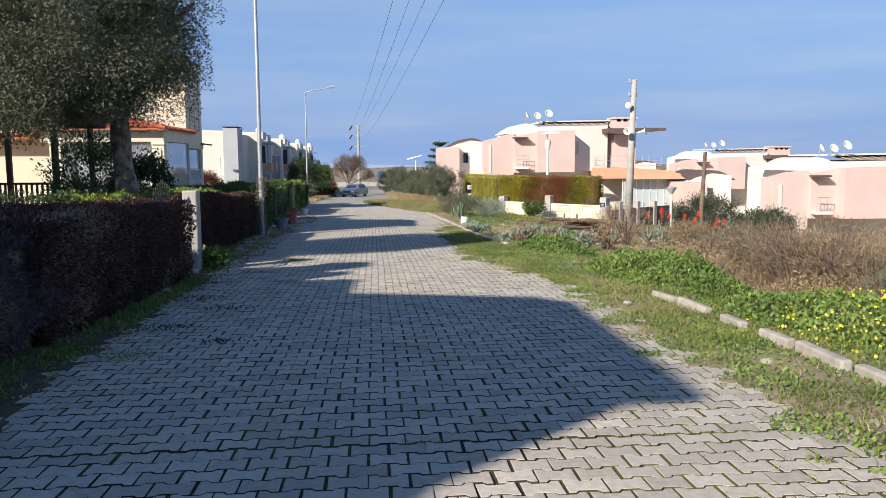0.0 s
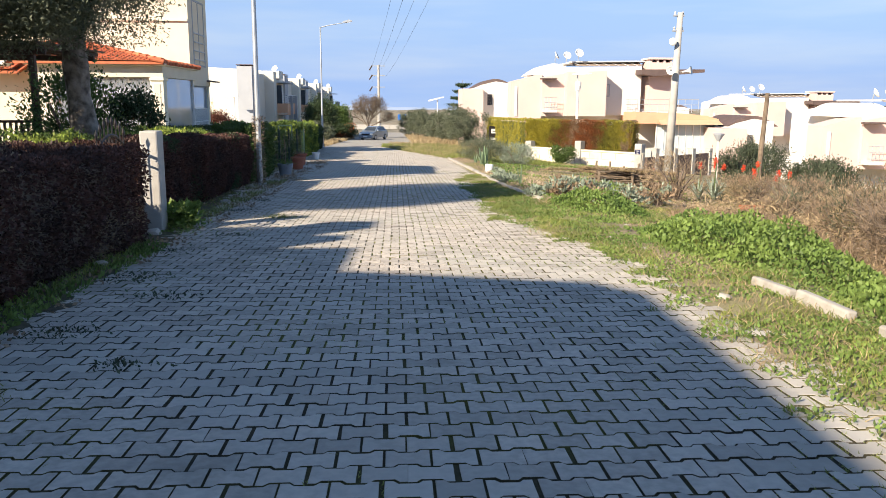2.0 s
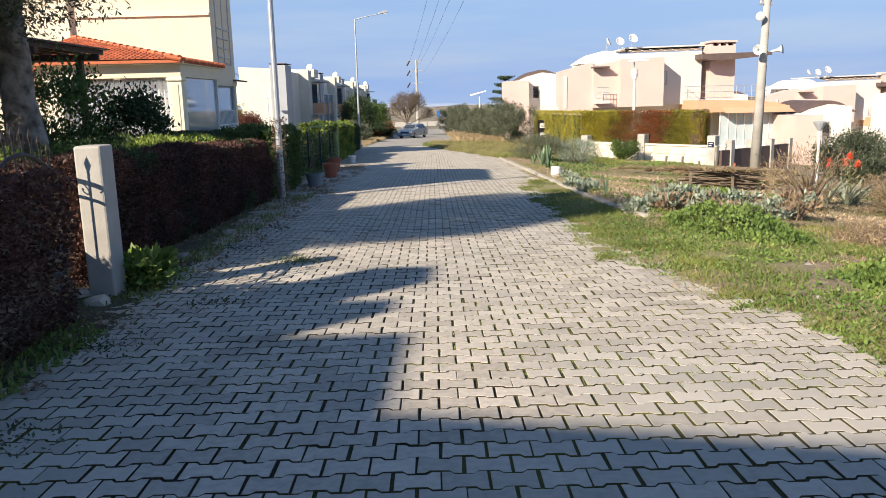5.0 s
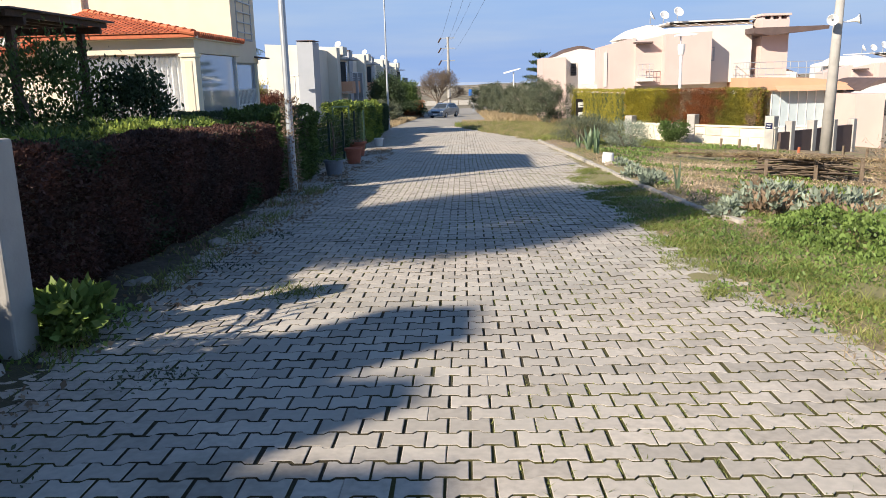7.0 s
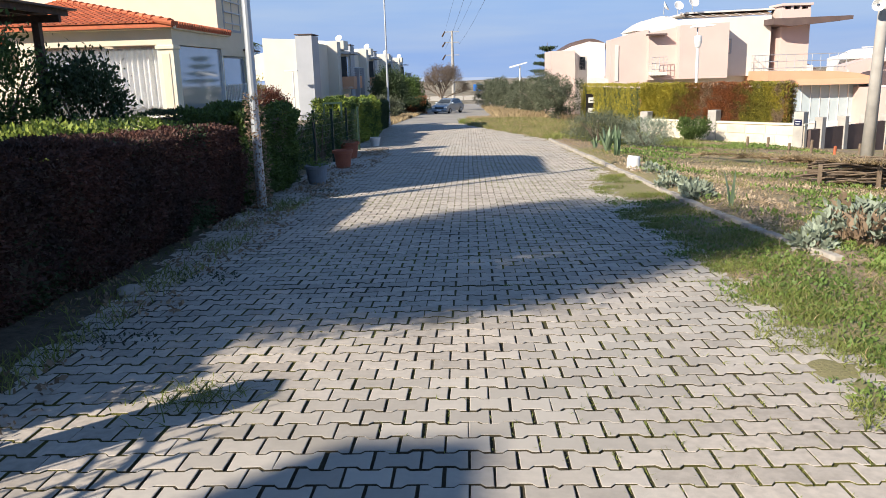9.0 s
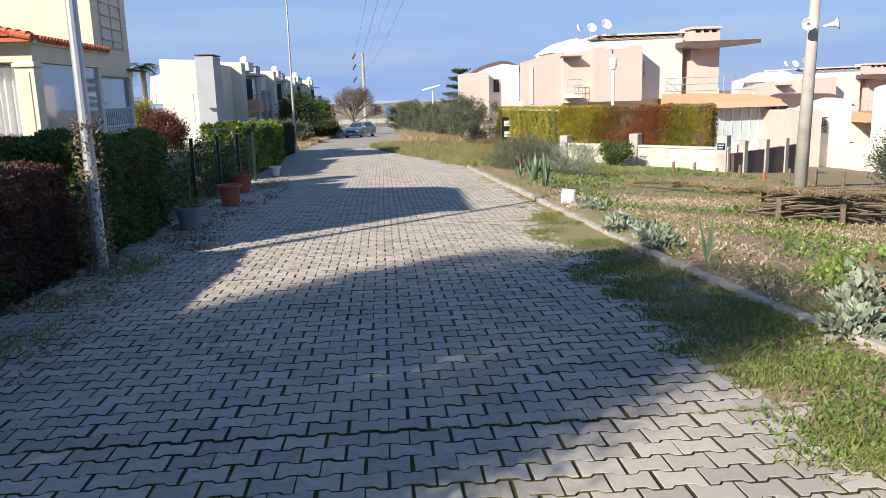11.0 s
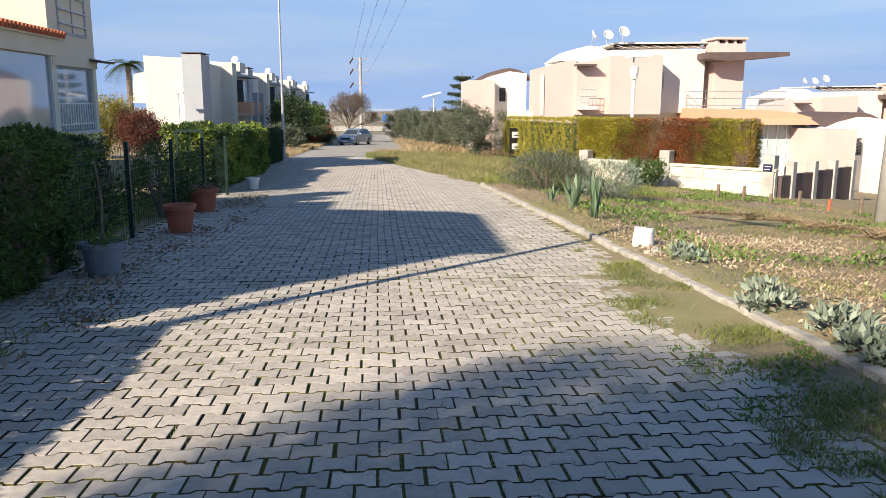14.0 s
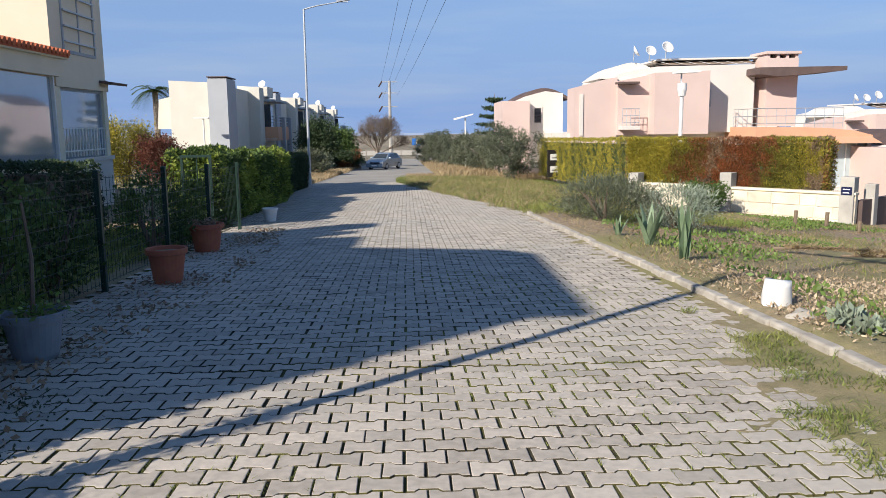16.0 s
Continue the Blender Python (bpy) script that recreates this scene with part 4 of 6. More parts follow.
for i, y in enumerate((27.4, 29.0, 32.2, 34.0)):
    shrub("fence_shrub", "dark straggling shrub growing through the fence", -3.8 - 0.1 * (i % 2), y, 0.55, 1.05 + 0.1 * (i % 3), "green", 2200, 0.07, clumps=35)

# bare tree at the end of the lane
bt = thing("bare_tree", "leafless winter tree with fine spreading branches", "tree", (-3.05, 105, road_z(105)))
part("trunk", Geo().tube([(0, 0, -0.2), (0.05, 0, 1.0), (0, 0, 1.8)], [0.28, 0.22, 0.2], 10), "bark", bt, smooth=True)
br = Geo()
def branch(p, d, ln, r, depth):
    q = p + d * ln
    br.tube([p, p.lerp(q, 0.5) + Vector((random.uniform(-.06, .06), random.uniform(-.06, .06), 0)), q], [r, r * 0.8, r * 0.55], 4, False)
    if depth:
        for _ in range(4 if depth > 2 else 3):
            e = (d + Vector((random.uniform(-.75, .75), random.uniform(-.75, .75), random.uniform(-.25, .5)))).normalized()
            branch(q, e, ln * random.uniform(0.62, 0.85), r * 0.6, depth - 1)
for i in range(9):
    a = i * 2.4
    branch(Vector((0, 0, 1.35 + 0.05 * i)), Vector((math.cos(a) * 0.75, math.sin(a) * 0.75, 0.35 + 0.17 * i)).normalized(), 1.2, 0.08, 5)
tagged(part("branch_crown", br, "twig", bt), "fine bare twigs")

# Norfolk pine
pine = thing("norfolk_pine", "young Norfolk pine with flat tiers of branches", "tree", (7.9, 90, -3.4))
part("trunk", Geo().tube([(0, 0, 0), (0, 0, 7.0)], [0.14, 0.02], 8), "bark", pine)
for i in range(7):
    z, r = 2.0 + i * 0.72, 2.5 - i * 0.3
    pts = []
    for b in range(8):
        a = b * 0.785 + i
        f = rng.random(160)
        pts.append(np.stack([math.cos(a) * r * f + rng.normal(0, 0.12, 160), math.sin(a) * r * f + rng.normal(0, 0.12, 160), z + 0.16 * f + rng.normal(0, 0.03, 160)], 1))
    part("tier", leaves(np.concatenate(pts), None, 0.22, 0.3, 1, 0.4), "darkleaf", pine)

# palm behind the white house
pl = thing("palm_tree", "palm tree with drooping fronds", "tree", (-23.2, 95, -2.8))
part("trunk", Geo().tube([(0, 0, 0), (0, 0, 7.2)], [0.3, 0.26], 8), "bark", pl)
for i in range(36):
    a, e = random.uniform(0, 6.28), random.uniform(-0.4, 1.0)
    d = Vector((math.cos(a), math.sin(a), 0))
    pts = [Vector((0, 0, 7.2)) + d * (2.0 * f) + Vector((0, 0, e * 1.8 * f - 1.7 * f * f)) for f in (0, 0.25, 0.5, 0.75, 1)]
    g = Geo()
    for p0, p1 in zip(pts, pts[1:]):
        s = d.cross(Vector((0, 0, 1)))
        for q in range(5):
            c = p0.lerp(p1, q / 5)
            for sg in (-1, 1):
                g.add([c, c + s * sg * 0.5 + d * 0.25 - Vector((0, 0, 0.12)), c + d * 0.14], [(0, 1, 2)])
    part("frond", g, "green", pl)

# ---- street furniture ----
def street_lamp(x, y, h, out, label):
    t = thing("street_lamp", label, "street lamp", (x, y, road_z(y)))
    part("pole", Geo().tube([(0, 0, 0), (0, 0, 1.2), (0, 0, h)], [0.075, 0.065, 0.045], 12), "galv", t)
    part("base_plate", Geo().box(-0.16, 0.16, -0.16, 0.16, 0, 0.03, 0.006), "galv", t)
    part("arm", Geo().tube([(0, 0, h - 0.03), (out * 0.35, 0, h + 0.12), (out, 0, h + 0.3)], [0.035, 0.03, 0.026], 8), "galv", t)
    part("lamp_head", Geo().prism([(out - 0.1, h + 0.27), (out + 0.5, h + 0.38), (out + 0.52, h + 0.44), (out + 0.3, h + 0.5), (out - 0.1, h + 0.37)], -0.12, 0.12), "galv", t)
    part("lens", Geo().box(out + 0.02, out + 0.42, -0.09, 0.09, h + 0.285, h + 0.30), "whiteplastic", t)
    return t
lamp_a = street_lamp(-2.93, 22.75, 8.0, 1.2, "tall galvanised street lamp pole entwined with dry creeper at its foot")
cr = rng.random(1400) ** 1.4 * 1.7
ca = rng.uniform(0, 6.28, 1400)
part("creeper", leaves(np.stack([np.cos(ca) * (0.07 + 0.09 * rng.random(1400)), np.sin(ca) * (0.07 + 0.09 * rng.random(1400)), cr], 1), None, 0.05, 0.4), "brush", lamp_a, "dry brown creeper")
street_lamp(-4.5, 57.0, 8.0, 1.6, "tall galvanised street lamp with a single arm")

def power_pole(x, y, h, lean, label, name="utility_pole"):
    t = thing(name, label, "pole", (x, y, ground_z(x, y)))
    part("shaft", Geo().tube([(0, 0, -0.1), (lean * 0.5, 0, h * 0.5), (lean, 0, h)], [0.19, 0.155, 0.11], 14), "concrete", t, smooth=True)
    for z in (h - 0.15, h - 0.75):
        part("bracket", Geo().box(lean - 0.28, lean + 0.16, -0.05, 0.05, z, z + 0.07, 0.008), "galv", t)
        for dx in (-0.22, 0.1):
            part("insulator", Geo().lathe([(0.0, z + 0.07), (0.05, z + 0.07), (0.035, z + 0.12), (0.055, z + 0.14), (0.02, z + 0.2), (0, z + 0.2)], lean + dx, 0, 10), "grey", t)
    return t
pole = power_pole(11.9, 35.0, 6.75, 0.14, "round concrete utility pole with horn loudspeakers")
for s, z in ((-1, 4.45), (1, 4.4)):
    horn = part("horn_speaker", Geo().lathe([(0.03, 0), (0.045, 0.16), (0.08, 0.28), (0.16, 0.37), (0.175, 0.38), (0.15, 0.36), (0.04, 0.25)], seg=18), "whiteplastic", pole, smooth=True)
    horn.matrix_basis = pose(0.1 + s * 0.22, -0.1, z, 90 if s < 0 else 80, 0, -25 if s < 0 else 55)
    part("speaker_arm", Geo().tube([(0.1, 0, z), (0.1 + s * 0.25, -0.08, z)], 0.02, 6), "galv", pole)
flood = part("flood_lamp", Geo().lathe([(0.02, 0), (0.12, 0.03), (0.16, 0.12), (0.15, 0.14), (0, 0.12)], seg=14), "whiteplastic", pole, smooth=True)
flood.matrix_basis = pose(-0.16, -0.12, 5.6, 95, 0, -10)

fp = thing("lattice_pole", "tall concrete power pole with cross arms", "pole", (-1.85, 115, road_z(115) - 0.6))
part("shaft", Geo().tube([(0, 0, 0), (0, 0, 10.6)], [0.25, 0.15], 10), "concrete", fp)
for z in (10.4, 9.1, 7.5):
    part("cross_arm", Geo().box(-0.9, 0.9, -0.06, 0.06, z, z + 0.12), "galv", fp)
    part("insulator", Geo().tube([(-0.9, 0, z + 0.1), (-1.25, -0.5, z - 0.5)], 0.09, 8), "wood", fp)
for dx, dz, ex in ((-1.25, 9.9, 3.1), (-0.9, 8.6, 3.5), (0.4, 10.4, 4.1), (0.9, 9.2, 4.5)):
    g = Geo()
    pts = []
    a, b = Vector((-1.85 + dx, 114.5, road_z(115) + dz - 0.9)), Vector((ex, -14, 8.6 + 0.08 * dz))
    for i in range(25):
        f = i / 24
        p = a.lerp(b, f)
        p.z -= 2.2 * 4 * f * (1 - f) * 0.5
        pts.append(p)
    tagged(part("overhead_wire", g.tube(pts, 0.0075, 5), "cable"), "black overhead power wire strung along the lane", "wire", "power wires")
wp = thing("wooden_post", "weathered wooden post in the scrub", "post", (10.7, 24.3, ground_z(10.7, 24.3)))
part("shaft", Geo().tube([(0, 0, -0.1), (0.03, 0, 1.5), (0.08, 0, 3.0)], [0.075, 0.07, 0.055], 9), "oldwood", wp)
gl = thing("garden_lamp", "white garden lamp on a slim post by the villa", "lamp", (13.2, 57.5, -3.0))
part("post", Geo().tube([(0, 0, 0), (0, 0, 5.2)], 0.09, 10), "whiteplastic", gl)
part("lamp_body", Geo().lathe([(0, 5.1), (0.16, 5.1), (0.22, 5.4), (0.22, 5.7), (0, 5.75)], seg=14), "whiteplastic", gl)
part("lamp_hood", Geo().prism([(-0.4, 6.15), (0.7, 6.2), (0.9, 6.28), (0.1, 6.38), (-0.4, 6.25)], -0.3, 0.3), "whiteplastic", gl)
part("hood_bracket", Geo().tube([(-0.05, 0, 5.7), (-0.05, 0, 6.2)], 0.04, 6), "galv", gl)
gl2 = thing("garden_lamp", "white garden lamp by the olive row", "lamp", (4.7, 82, -2.9))
part("post", Geo().tube([(0, 0, 0), (0, 0, 4.3)], 0.06, 8), "whiteplastic", gl2)
part("lamp_hood", Geo().prism([(-0.9, 4.15), (0.6, 4.55), (0.6, 4.65), (-0.9, 4.3)], -0.3, 0.3), "whiteplastic", gl2)
gl3 = thing("garden_lamp", "small lamp post beside the pole", "lamp", (12.9, 32.4, ground_z(12.9, 32.4)))
part("post", Geo().tube([(0, 0, 0), (0, 0, 1.75)], 0.045, 8), "whiteplastic", gl3)
part("lamp_hood", Geo().lathe([(0.05, 1.7), (0.2, 1.95), (0.22, 2.0), (0.05, 2.03)], seg=12), "grey", gl3)
wlamp = thing("garden_lamp", "slim white lamp on the white house forecourt", "lamp", (-14.6, 78.0, -2.7))
part("post", Geo().tube([(0, 0, 0), (0, 0, 4.2)], 0.06, 8), "whiteplastic", wlamp)
part("lamp_hood", Geo().box(-0.7, 0.4, -0.15, 0.15, 4.2, 4.3, 0.02), "whiteplastic", wlamp)

sg = thing("road_sign", "small blue road sign on a post", "sign", (1.6, 135, road_z(135)))
part("post", Geo().tube([(0, 0, 0), (0, 0, 3.4)], 0.05, 8), "galv", sg)
part("sign_plate", Geo().box(-0.7, 0.7, -0.03, 0.0, 2.5, 3.5, 0.01), "signblue", sg)
part("sign_mark", Geo().box(-0.12, 0.12, -0.036, -0.032, 2.65, 3.35), "whiteplastic", sg)
fw = thing("far_wall", "pale low boundary wall at the end of the road", "wall", (-6.0, 250, -8.9))
for i in range(6):
    part("wall_panel", Geo().box(-9 + i * 3.4, -5.8 + i * 3.4, 0, 0.3, 0, 2.7, 0.03), "concrete", fw)

# ---- gate and posts ----
gp = tagged(part("gate_post", Geo().box(-2.96, -2.72, 13.72, 14.0, road_z(13.8) - 0.1, 0.92, 0.02), "concrete"), "square grey concrete gate post", "post")
gate = thing("garden_gate", "black wrought-iron garden gate with scrolls and blue lower panel", "gate", (-3.12, 12.55, road_z(12.9)))
gw, gh = 1.15, 1.1
part("gate_frame", Geo().box(-0.02, 0.02, 0, 0.05, 0.06, gh).box(-0.02, 0.02, gw - 0.05, gw, 0.06, gh).box(-0.02, 0.02, 0.05, gw - 0.05, 0.06, 0.1).box(-0.02, 0.02, 0.05, gw - 0.05, 0.48, 0.52), "iron", gate)
part("lower_panel", Geo().box(-0.008, 0.008, 0.05, gw - 0.05, 0.1, 0.48), "blue", gate)
arch = [Vector((0, gw * i / 12, gh + 0.22 * math.sin(math.pi * i / 12))) for i in range(13)]
part("top_arch", Geo().tube(arch, 0.02, 6).tube([p - Vector((0, 0, 0.14)) for p in arch], 0.014, 6), "iron", gate)
for i in range(8):
    y = 0.1 + i * (gw - 0.2) / 7
    z1 = gh + 0.22 * math.sin(math.pi * y / gw)
    part("bar", Geo().tube([(0, y, 0.52), (0, y, z1 + 0.14)], 0.009, 6).tube([(0, y, z1 + 0.12), (0, y, z1 + 0.17), (0, y, z1 + 0.24)], [0.012, 0.022, 0.001], 6), "iron", gate)
for k in range(5):
    c = Vector((0, 0.2 + k * 0.19, gh + 0.22 * math.sin(math.pi * (0.2 + k * 0.19) / gw) - 0.07))
    part("scroll", Geo().tube([c + Vector((0, math.cos(a * 0.6) * (0.06 - 0.0045 * a), math.sin(a * 0.6) * (0.06 - 0.0045 * a))) for a in range(12)], 0.006, 5), "iron", gate)

# mesh fence with posts
fe = thing("mesh_fence", "green wire mesh garden fence with posts", "fence", (-3.35, 26.7, 0))
for i in range(5):
    y = i * 2.35
    part("post", Geo().box(-0.03, 0.03, y - 0.03, y + 0.03, road_z(26.7 + y), road_z(26.7 + y) + 1.35, 0.004), "greenmetal", fe)
for i in range(4):
    g = Geo()
    a, b = i * 2.35 + 0.04, i * 2.35 + 2.31
    for k in range(22):
        y = a + (b - a) * k / 21
        z = road_z(26.7 + y)
        g.box(-0.002, 0.002, y - 0.002, y + 0.002, z + 0.08, z + 1.28)
    for k in range(9):
        z = 0.1 + k * 0.145
        g.add([(s, y, road_z(26.7 + y) + z + q) for y in (a, b) for s in (-0.003, 0.003) for q in (-0.003, 0.003)], [(0, 1, 5, 4), (2, 6, 7, 3), (1, 3, 7, 5), (0, 4, 6, 2)])
    part("mesh_panel", g, "greenmetal", fe)
gt = thing("trellis_gate", "narrow green metal gate frame beside the laurel", "gate", (-4.4, 35.9, road_z(35.9)))
part("frame", Geo().box(0, 0.05, 0, 0.05, 0, 1.5).box(0.55, 0.6, 0, 0.05, 0, 1.5).box(0.05, 0.55, 0, 0.05, 1.45, 1.5), "greenmetal", gt)
part("mesh", Geo().box(0.07, 0.55, 0.03, 0.04, 0.05, 0.08).box(0.3, 0.32, 0.03, 0.04, 0.05, 1.45).box(0.07, 0.55, 0.03, 0.04, 0.8, 0.83), "greenmetal", gt)

def pot(x, y, r, h, material, label, plant=None):
    t = thing("plant_pot", label, "plant pot", (x, y, road_z(y)), group="pots along the fence")
    part("vessel", Geo().lathe([(0.0, 0), (r * 0.68, 0), (r * 0.74, h * 0.1), (r * 0.93, h * 0.82), (r * 1.06, h * 0.84), (r * 1.08, h * 0.98), (r * 1.02, h), (r * 0.94, h * 0.97), (r * 0.9, h * 0.85)], seg=26), material, t, smooth=False)
    part("soil", Geo().lathe([(0.0, h * 0.9), (r * 0.92, h * 0.88)], seg=20), "soil", t)
    if plant == "twig":
        part("sapling", Geo().tube([(0, 0, h * 0.8), (0.03, 0, h + 0.4), (-0.03, 0.02, h + 0.95)], [0.018, 0.014, 0.008], 6), "twig", t)
        tagged(part("foliage_tip", leaves(rng.normal(0, 0.05, (60, 3)) + np.array([-0.05, 0, h + 0.9]), None, 0.06), "green", t), "few green leaves at the tip", kind="stuff")
        tagged(part("leaf_tuft", leaves(rng.normal(0, 0.12, (160, 3)) * np.array([1, 1, 0.3]) + np.array([0, 0, h + 0.03]), None, 0.06), "weed", t), "leafy green weeds in the pot", kind="stuff")
    if plant == "dead":
        part("dry_leaves", leaves(rng.normal(0, r * 0.45, (260, 3)) * np.array([1, 1, 0.25]) + np.array([0, 0, h * 0.98]), None, 0.07), "brush", t)
    return t
pot(-2.78, 26.2, 0.22, 0.36, "greyplastic", "blue-grey plastic plant pot with a thin sapling", "twig")
pot(-2.82, 29.6, 0.225, 0.42, "terra", "terracotta plant pot with a wide rim")
pot(-3.12, 32.6, 0.26, 0.44, "terra", "terracotta plant pot with dead leaves", "dead")
pot(-3.05, 37.9, 0.17, 0.3, "whiteplastic", "small white plastic bucket by the hedge")

# ---- villa garden wall, piers and thuja hedge ----
WA, WB = Vector((8.3, 48.3, 0)), Vector((13.35, 42.75, 0))
wd = (WB - WA).normalized()
wang = math.degrees(math.atan2(wd.y, wd.x))
wall = thing("garden_wall", "low cream stone garden wall with concrete piers", "wall", (WA.x, WA.y, 0), wang)
wl = (WB - WA).length
n = 9
for c in range(3):
    x = 0.0
    while x < wl:
        L = random.uniform(0.45, 0.95)
        x1 = min(x + L, wl)
        z0 = -2.4 + c * 0.36 + x / wl * -0.05
        part("stone", Geo().box(x + 0.012, x1 - 0.012, -0.14 + random.uniform(-.012, .012), 0.12, z0, z0 + 0.34, 0.015), "stone", wall)
        x = x1
part("mortar", Geo().box(0, wl, -0.11, 0.1, -2.6, -1.33), "cream", wall)
part("coping", Geo().box(-0.02, wl + 0.02, -0.17, 0.15, -1.33, -1.25, 0.015), "cream_trim", wall)
for i, f in enumerate((0.01, 0.47, 0.97)):
    part("pier", Geo().box(f * wl - 0.2, f * wl + 0.2, -0.22, 0.2, -2.5, -0.82 + (0.03 if i else -0.1), 0.02), "concrete", wall)
plate = part("number_plate", Geo().box(0.97 * wl - 0.15, 0.97 * wl + 0.15, -0.245, -0.225, -1.32, -1.08, 0.004), "plate", wall, "dark blue enamel number plate")
for k in range(2):
    part("plate_mark", Geo().box(0.97 * wl - 0.1, 0.97 * wl + 0.1 - 0.03 * k, -0.25, -0.246, -1.17 - k * 0.1, -1.14 - k * 0.1), "whiteplastic", wall)
sw = thing("side_wall", "side wall with shade-dark panel and concrete posts stepping down", "wall", (WB.x, WB.y, 0), 38)
# the dark slab colour puts the wall's shade into the panel
part("panel", Geo().box(0.2, 6.5, -0.1, 0.1, -3.2, -1.5), "dark", sw)
for i in range(4):
    part("post", Geo().box(0.9 + i * 1.8, 1.2 + i * 1.8, -0.16, 0.16, -3.2, -1.05 - 0.06 * i, 0.015), "concrete", sw)

def thuja_run(label, x0, y0, x1, y1, zt0, zt1, height, depth, n, bands):
    a, b = Vector((x0, y0, 0)), Vector((x1, y1, 0))
    L = (b - a).length
    d = (b - a).normalized()
    nr = Vector((d.y, -d.x, 0))
    t = thing("thuja_hedge", label, "hedge", (x0, y0, 0))
    core = Geo()
    q = [a - a + nr * -0.15, d * L + nr * -0.15, d * L - nr * (depth - 0.15), nr * -(depth - 0.15)]
    zt = [zt0, zt1, zt1, zt0]
    core.add([(p.x, p.y, z - height) for p, z in zip(q, zt)] + [(p.x, p.y, z - 0.15) for p, z in zip(q, zt)], [(0, 1, 5, 4), (1, 2, 6, 5), (2, 3, 7, 6), (3, 0, 4, 7), (4, 5, 6, 7)])
    part("core", core, "darkleaf", t)
    pts, nrm, who = [], [], []
    for i in range(n):
        u, v, s = random.random(), random.random(), random.random()
        zt_ = zt0 + (zt1 - zt0) * u
        bul = 0.17 * noise.noise((u * L * 1.3, v * 2.2, 3)) + 0.13 * noise.noise((u * L * 3.3 - v * 3, v * 5, 5))
        if s < 0.7:
            p = d * (u * L) + nr * (bul - abs(random.gauss(0, 0.05))); z = zt_ - v * height; dd = nr + Vector((0, 0, 0.7))
        elif s < 0.9:
            p = d * (u * L) - nr * (v * depth); z = zt_ + bul * 0.7; dd = Vector((0, 0, 1))
        else:
            e = 0 if random.random() < 0.5 else L
            p = d * (e + (bul if e else -bul)) - nr * (v * depth); z = zt_ - random.random() * height; dd = (d if e else -d) + Vector((0, 0, 0.7))
        pts.append((p.x, p.y, z)); nrm.append(tuple(dd.normalized()))
        f = u + 0.06 * (v - 0.5) + 0.13 * noise.noise((u * L * 0.7, v * 1.4, 8)) + 0.10 * noise.noise((u * L * 2.6 - v * 2, v * 4, 4)) + random.gauss(0, 0.035)
        who.append(next(m for lim, m in bands if f < lim))
    pts, nrm = np.array(pts), np.array(nrm)
    for m in dict.fromkeys(who):
        s = np.array([w == m for w in who])
        part("foliage", leaves(pts[s], nrm[s] * 1.2 + np.array([0.35, 0, 0]), 0.085, 0.26, 0.7, 0.5), m, t)
thuja_run("yellow-green clipped thuja hedge along the lane", 7.9, 66.5, 8.1, 49.0, -0.05, 0.22, 2.1, 1.1, 26000, ((0.55, "thuja"), (0.6, "thujagreen"), (0.93, "thuja"), (2, "thujagreen")))
thuja_run("clipped thuja hedge, yellow with scorched red patches", 8.2, 48.9, 12.8, 43.75, 0.22, 0.27, 1.6, 0.9, 80000,
          ((0.24, "thuja"), (0.30, "thujagreen"), (0.36, "thujared"), (0.40, "thujagreen"), (0.47, "thujared"), (0.56, "brush"), (0.74, "thujared"), (0.86, "thujagreen"), (0.95, "thuja"), (3, "brush")))
sb = thing("name_board", "black board with two white panels fixed to the hedge", "sign", (7.75, 62.0, -2.0), 8)
part("board", Geo().box(-0.25, 0.75, -0.28, -0.22, 0.05, 1.5, 0.01), "iron", sb)
for z in (0.3, 0.95):
    part("white_panel", Geo().box(-0.1, 0.65, -0.31, -0.285, z, z + 0.33, 0.005), "whiteplastic", sb)
part("panel_bar", Geo().box(0.0, 0.55, -0.318, -0.312, 1.05, 1.1), "iron", sb)
part("panel_bar", Geo().box(0.0, 0.55, -0.318, -0.312, 0.4, 0.45), "iron", sb)

# ---- kerbs and stones ----
kb = thing("kerb", "row of worn pale concrete kerb stones edging the garden", "kerb", (0, 0, 0), kind="structure")
y = 18.4
while y < 38.4:
    L = random.choice((0.5, 0.5, 0.5, 0.38))
    o = part("kerb_stone", Geo().box(-0.055, 0.055, 0.006, L - 0.006, -0.15, 0.07 + random.uniform(-.014, .01), 0.02), "kerb", kb)
    turn = math.degrees(math.atan2(kerb_x(y) - kerb_x(y + L), L))
    o.matrix_basis = pose(kerb_x(y) + random.uniform(-.014, .014), y, road_z(y), -1.9 + random.uniform(-.8, .8), random.uniform(-3, 3), turn + random.uniform(-1.5, 1.5))
    y += L
ok = thing("old_kerb", "broken old kerb stones sunk in the grass", "kerb", (3.95, 5.0, 0), kind="structure")
for y, L in ((0.0, 0.8), (0.9, 0.75), (1.75, 0.5), (2.6, 0.45), (3.5, 0.7), (4.3, 0.6)):
    o = part("kerb_stone", Geo().box(-0.05, 0.05, 0, L, -0.08, 0.05, 0.02), "kerb", ok)
    o.matrix_basis = pose(random.uniform(-.06, .06), y, road_z(5 + y) + 0.025, random.uniform(-4, 2), random.uniform(-8, 8), random.uniform(-5, 5))
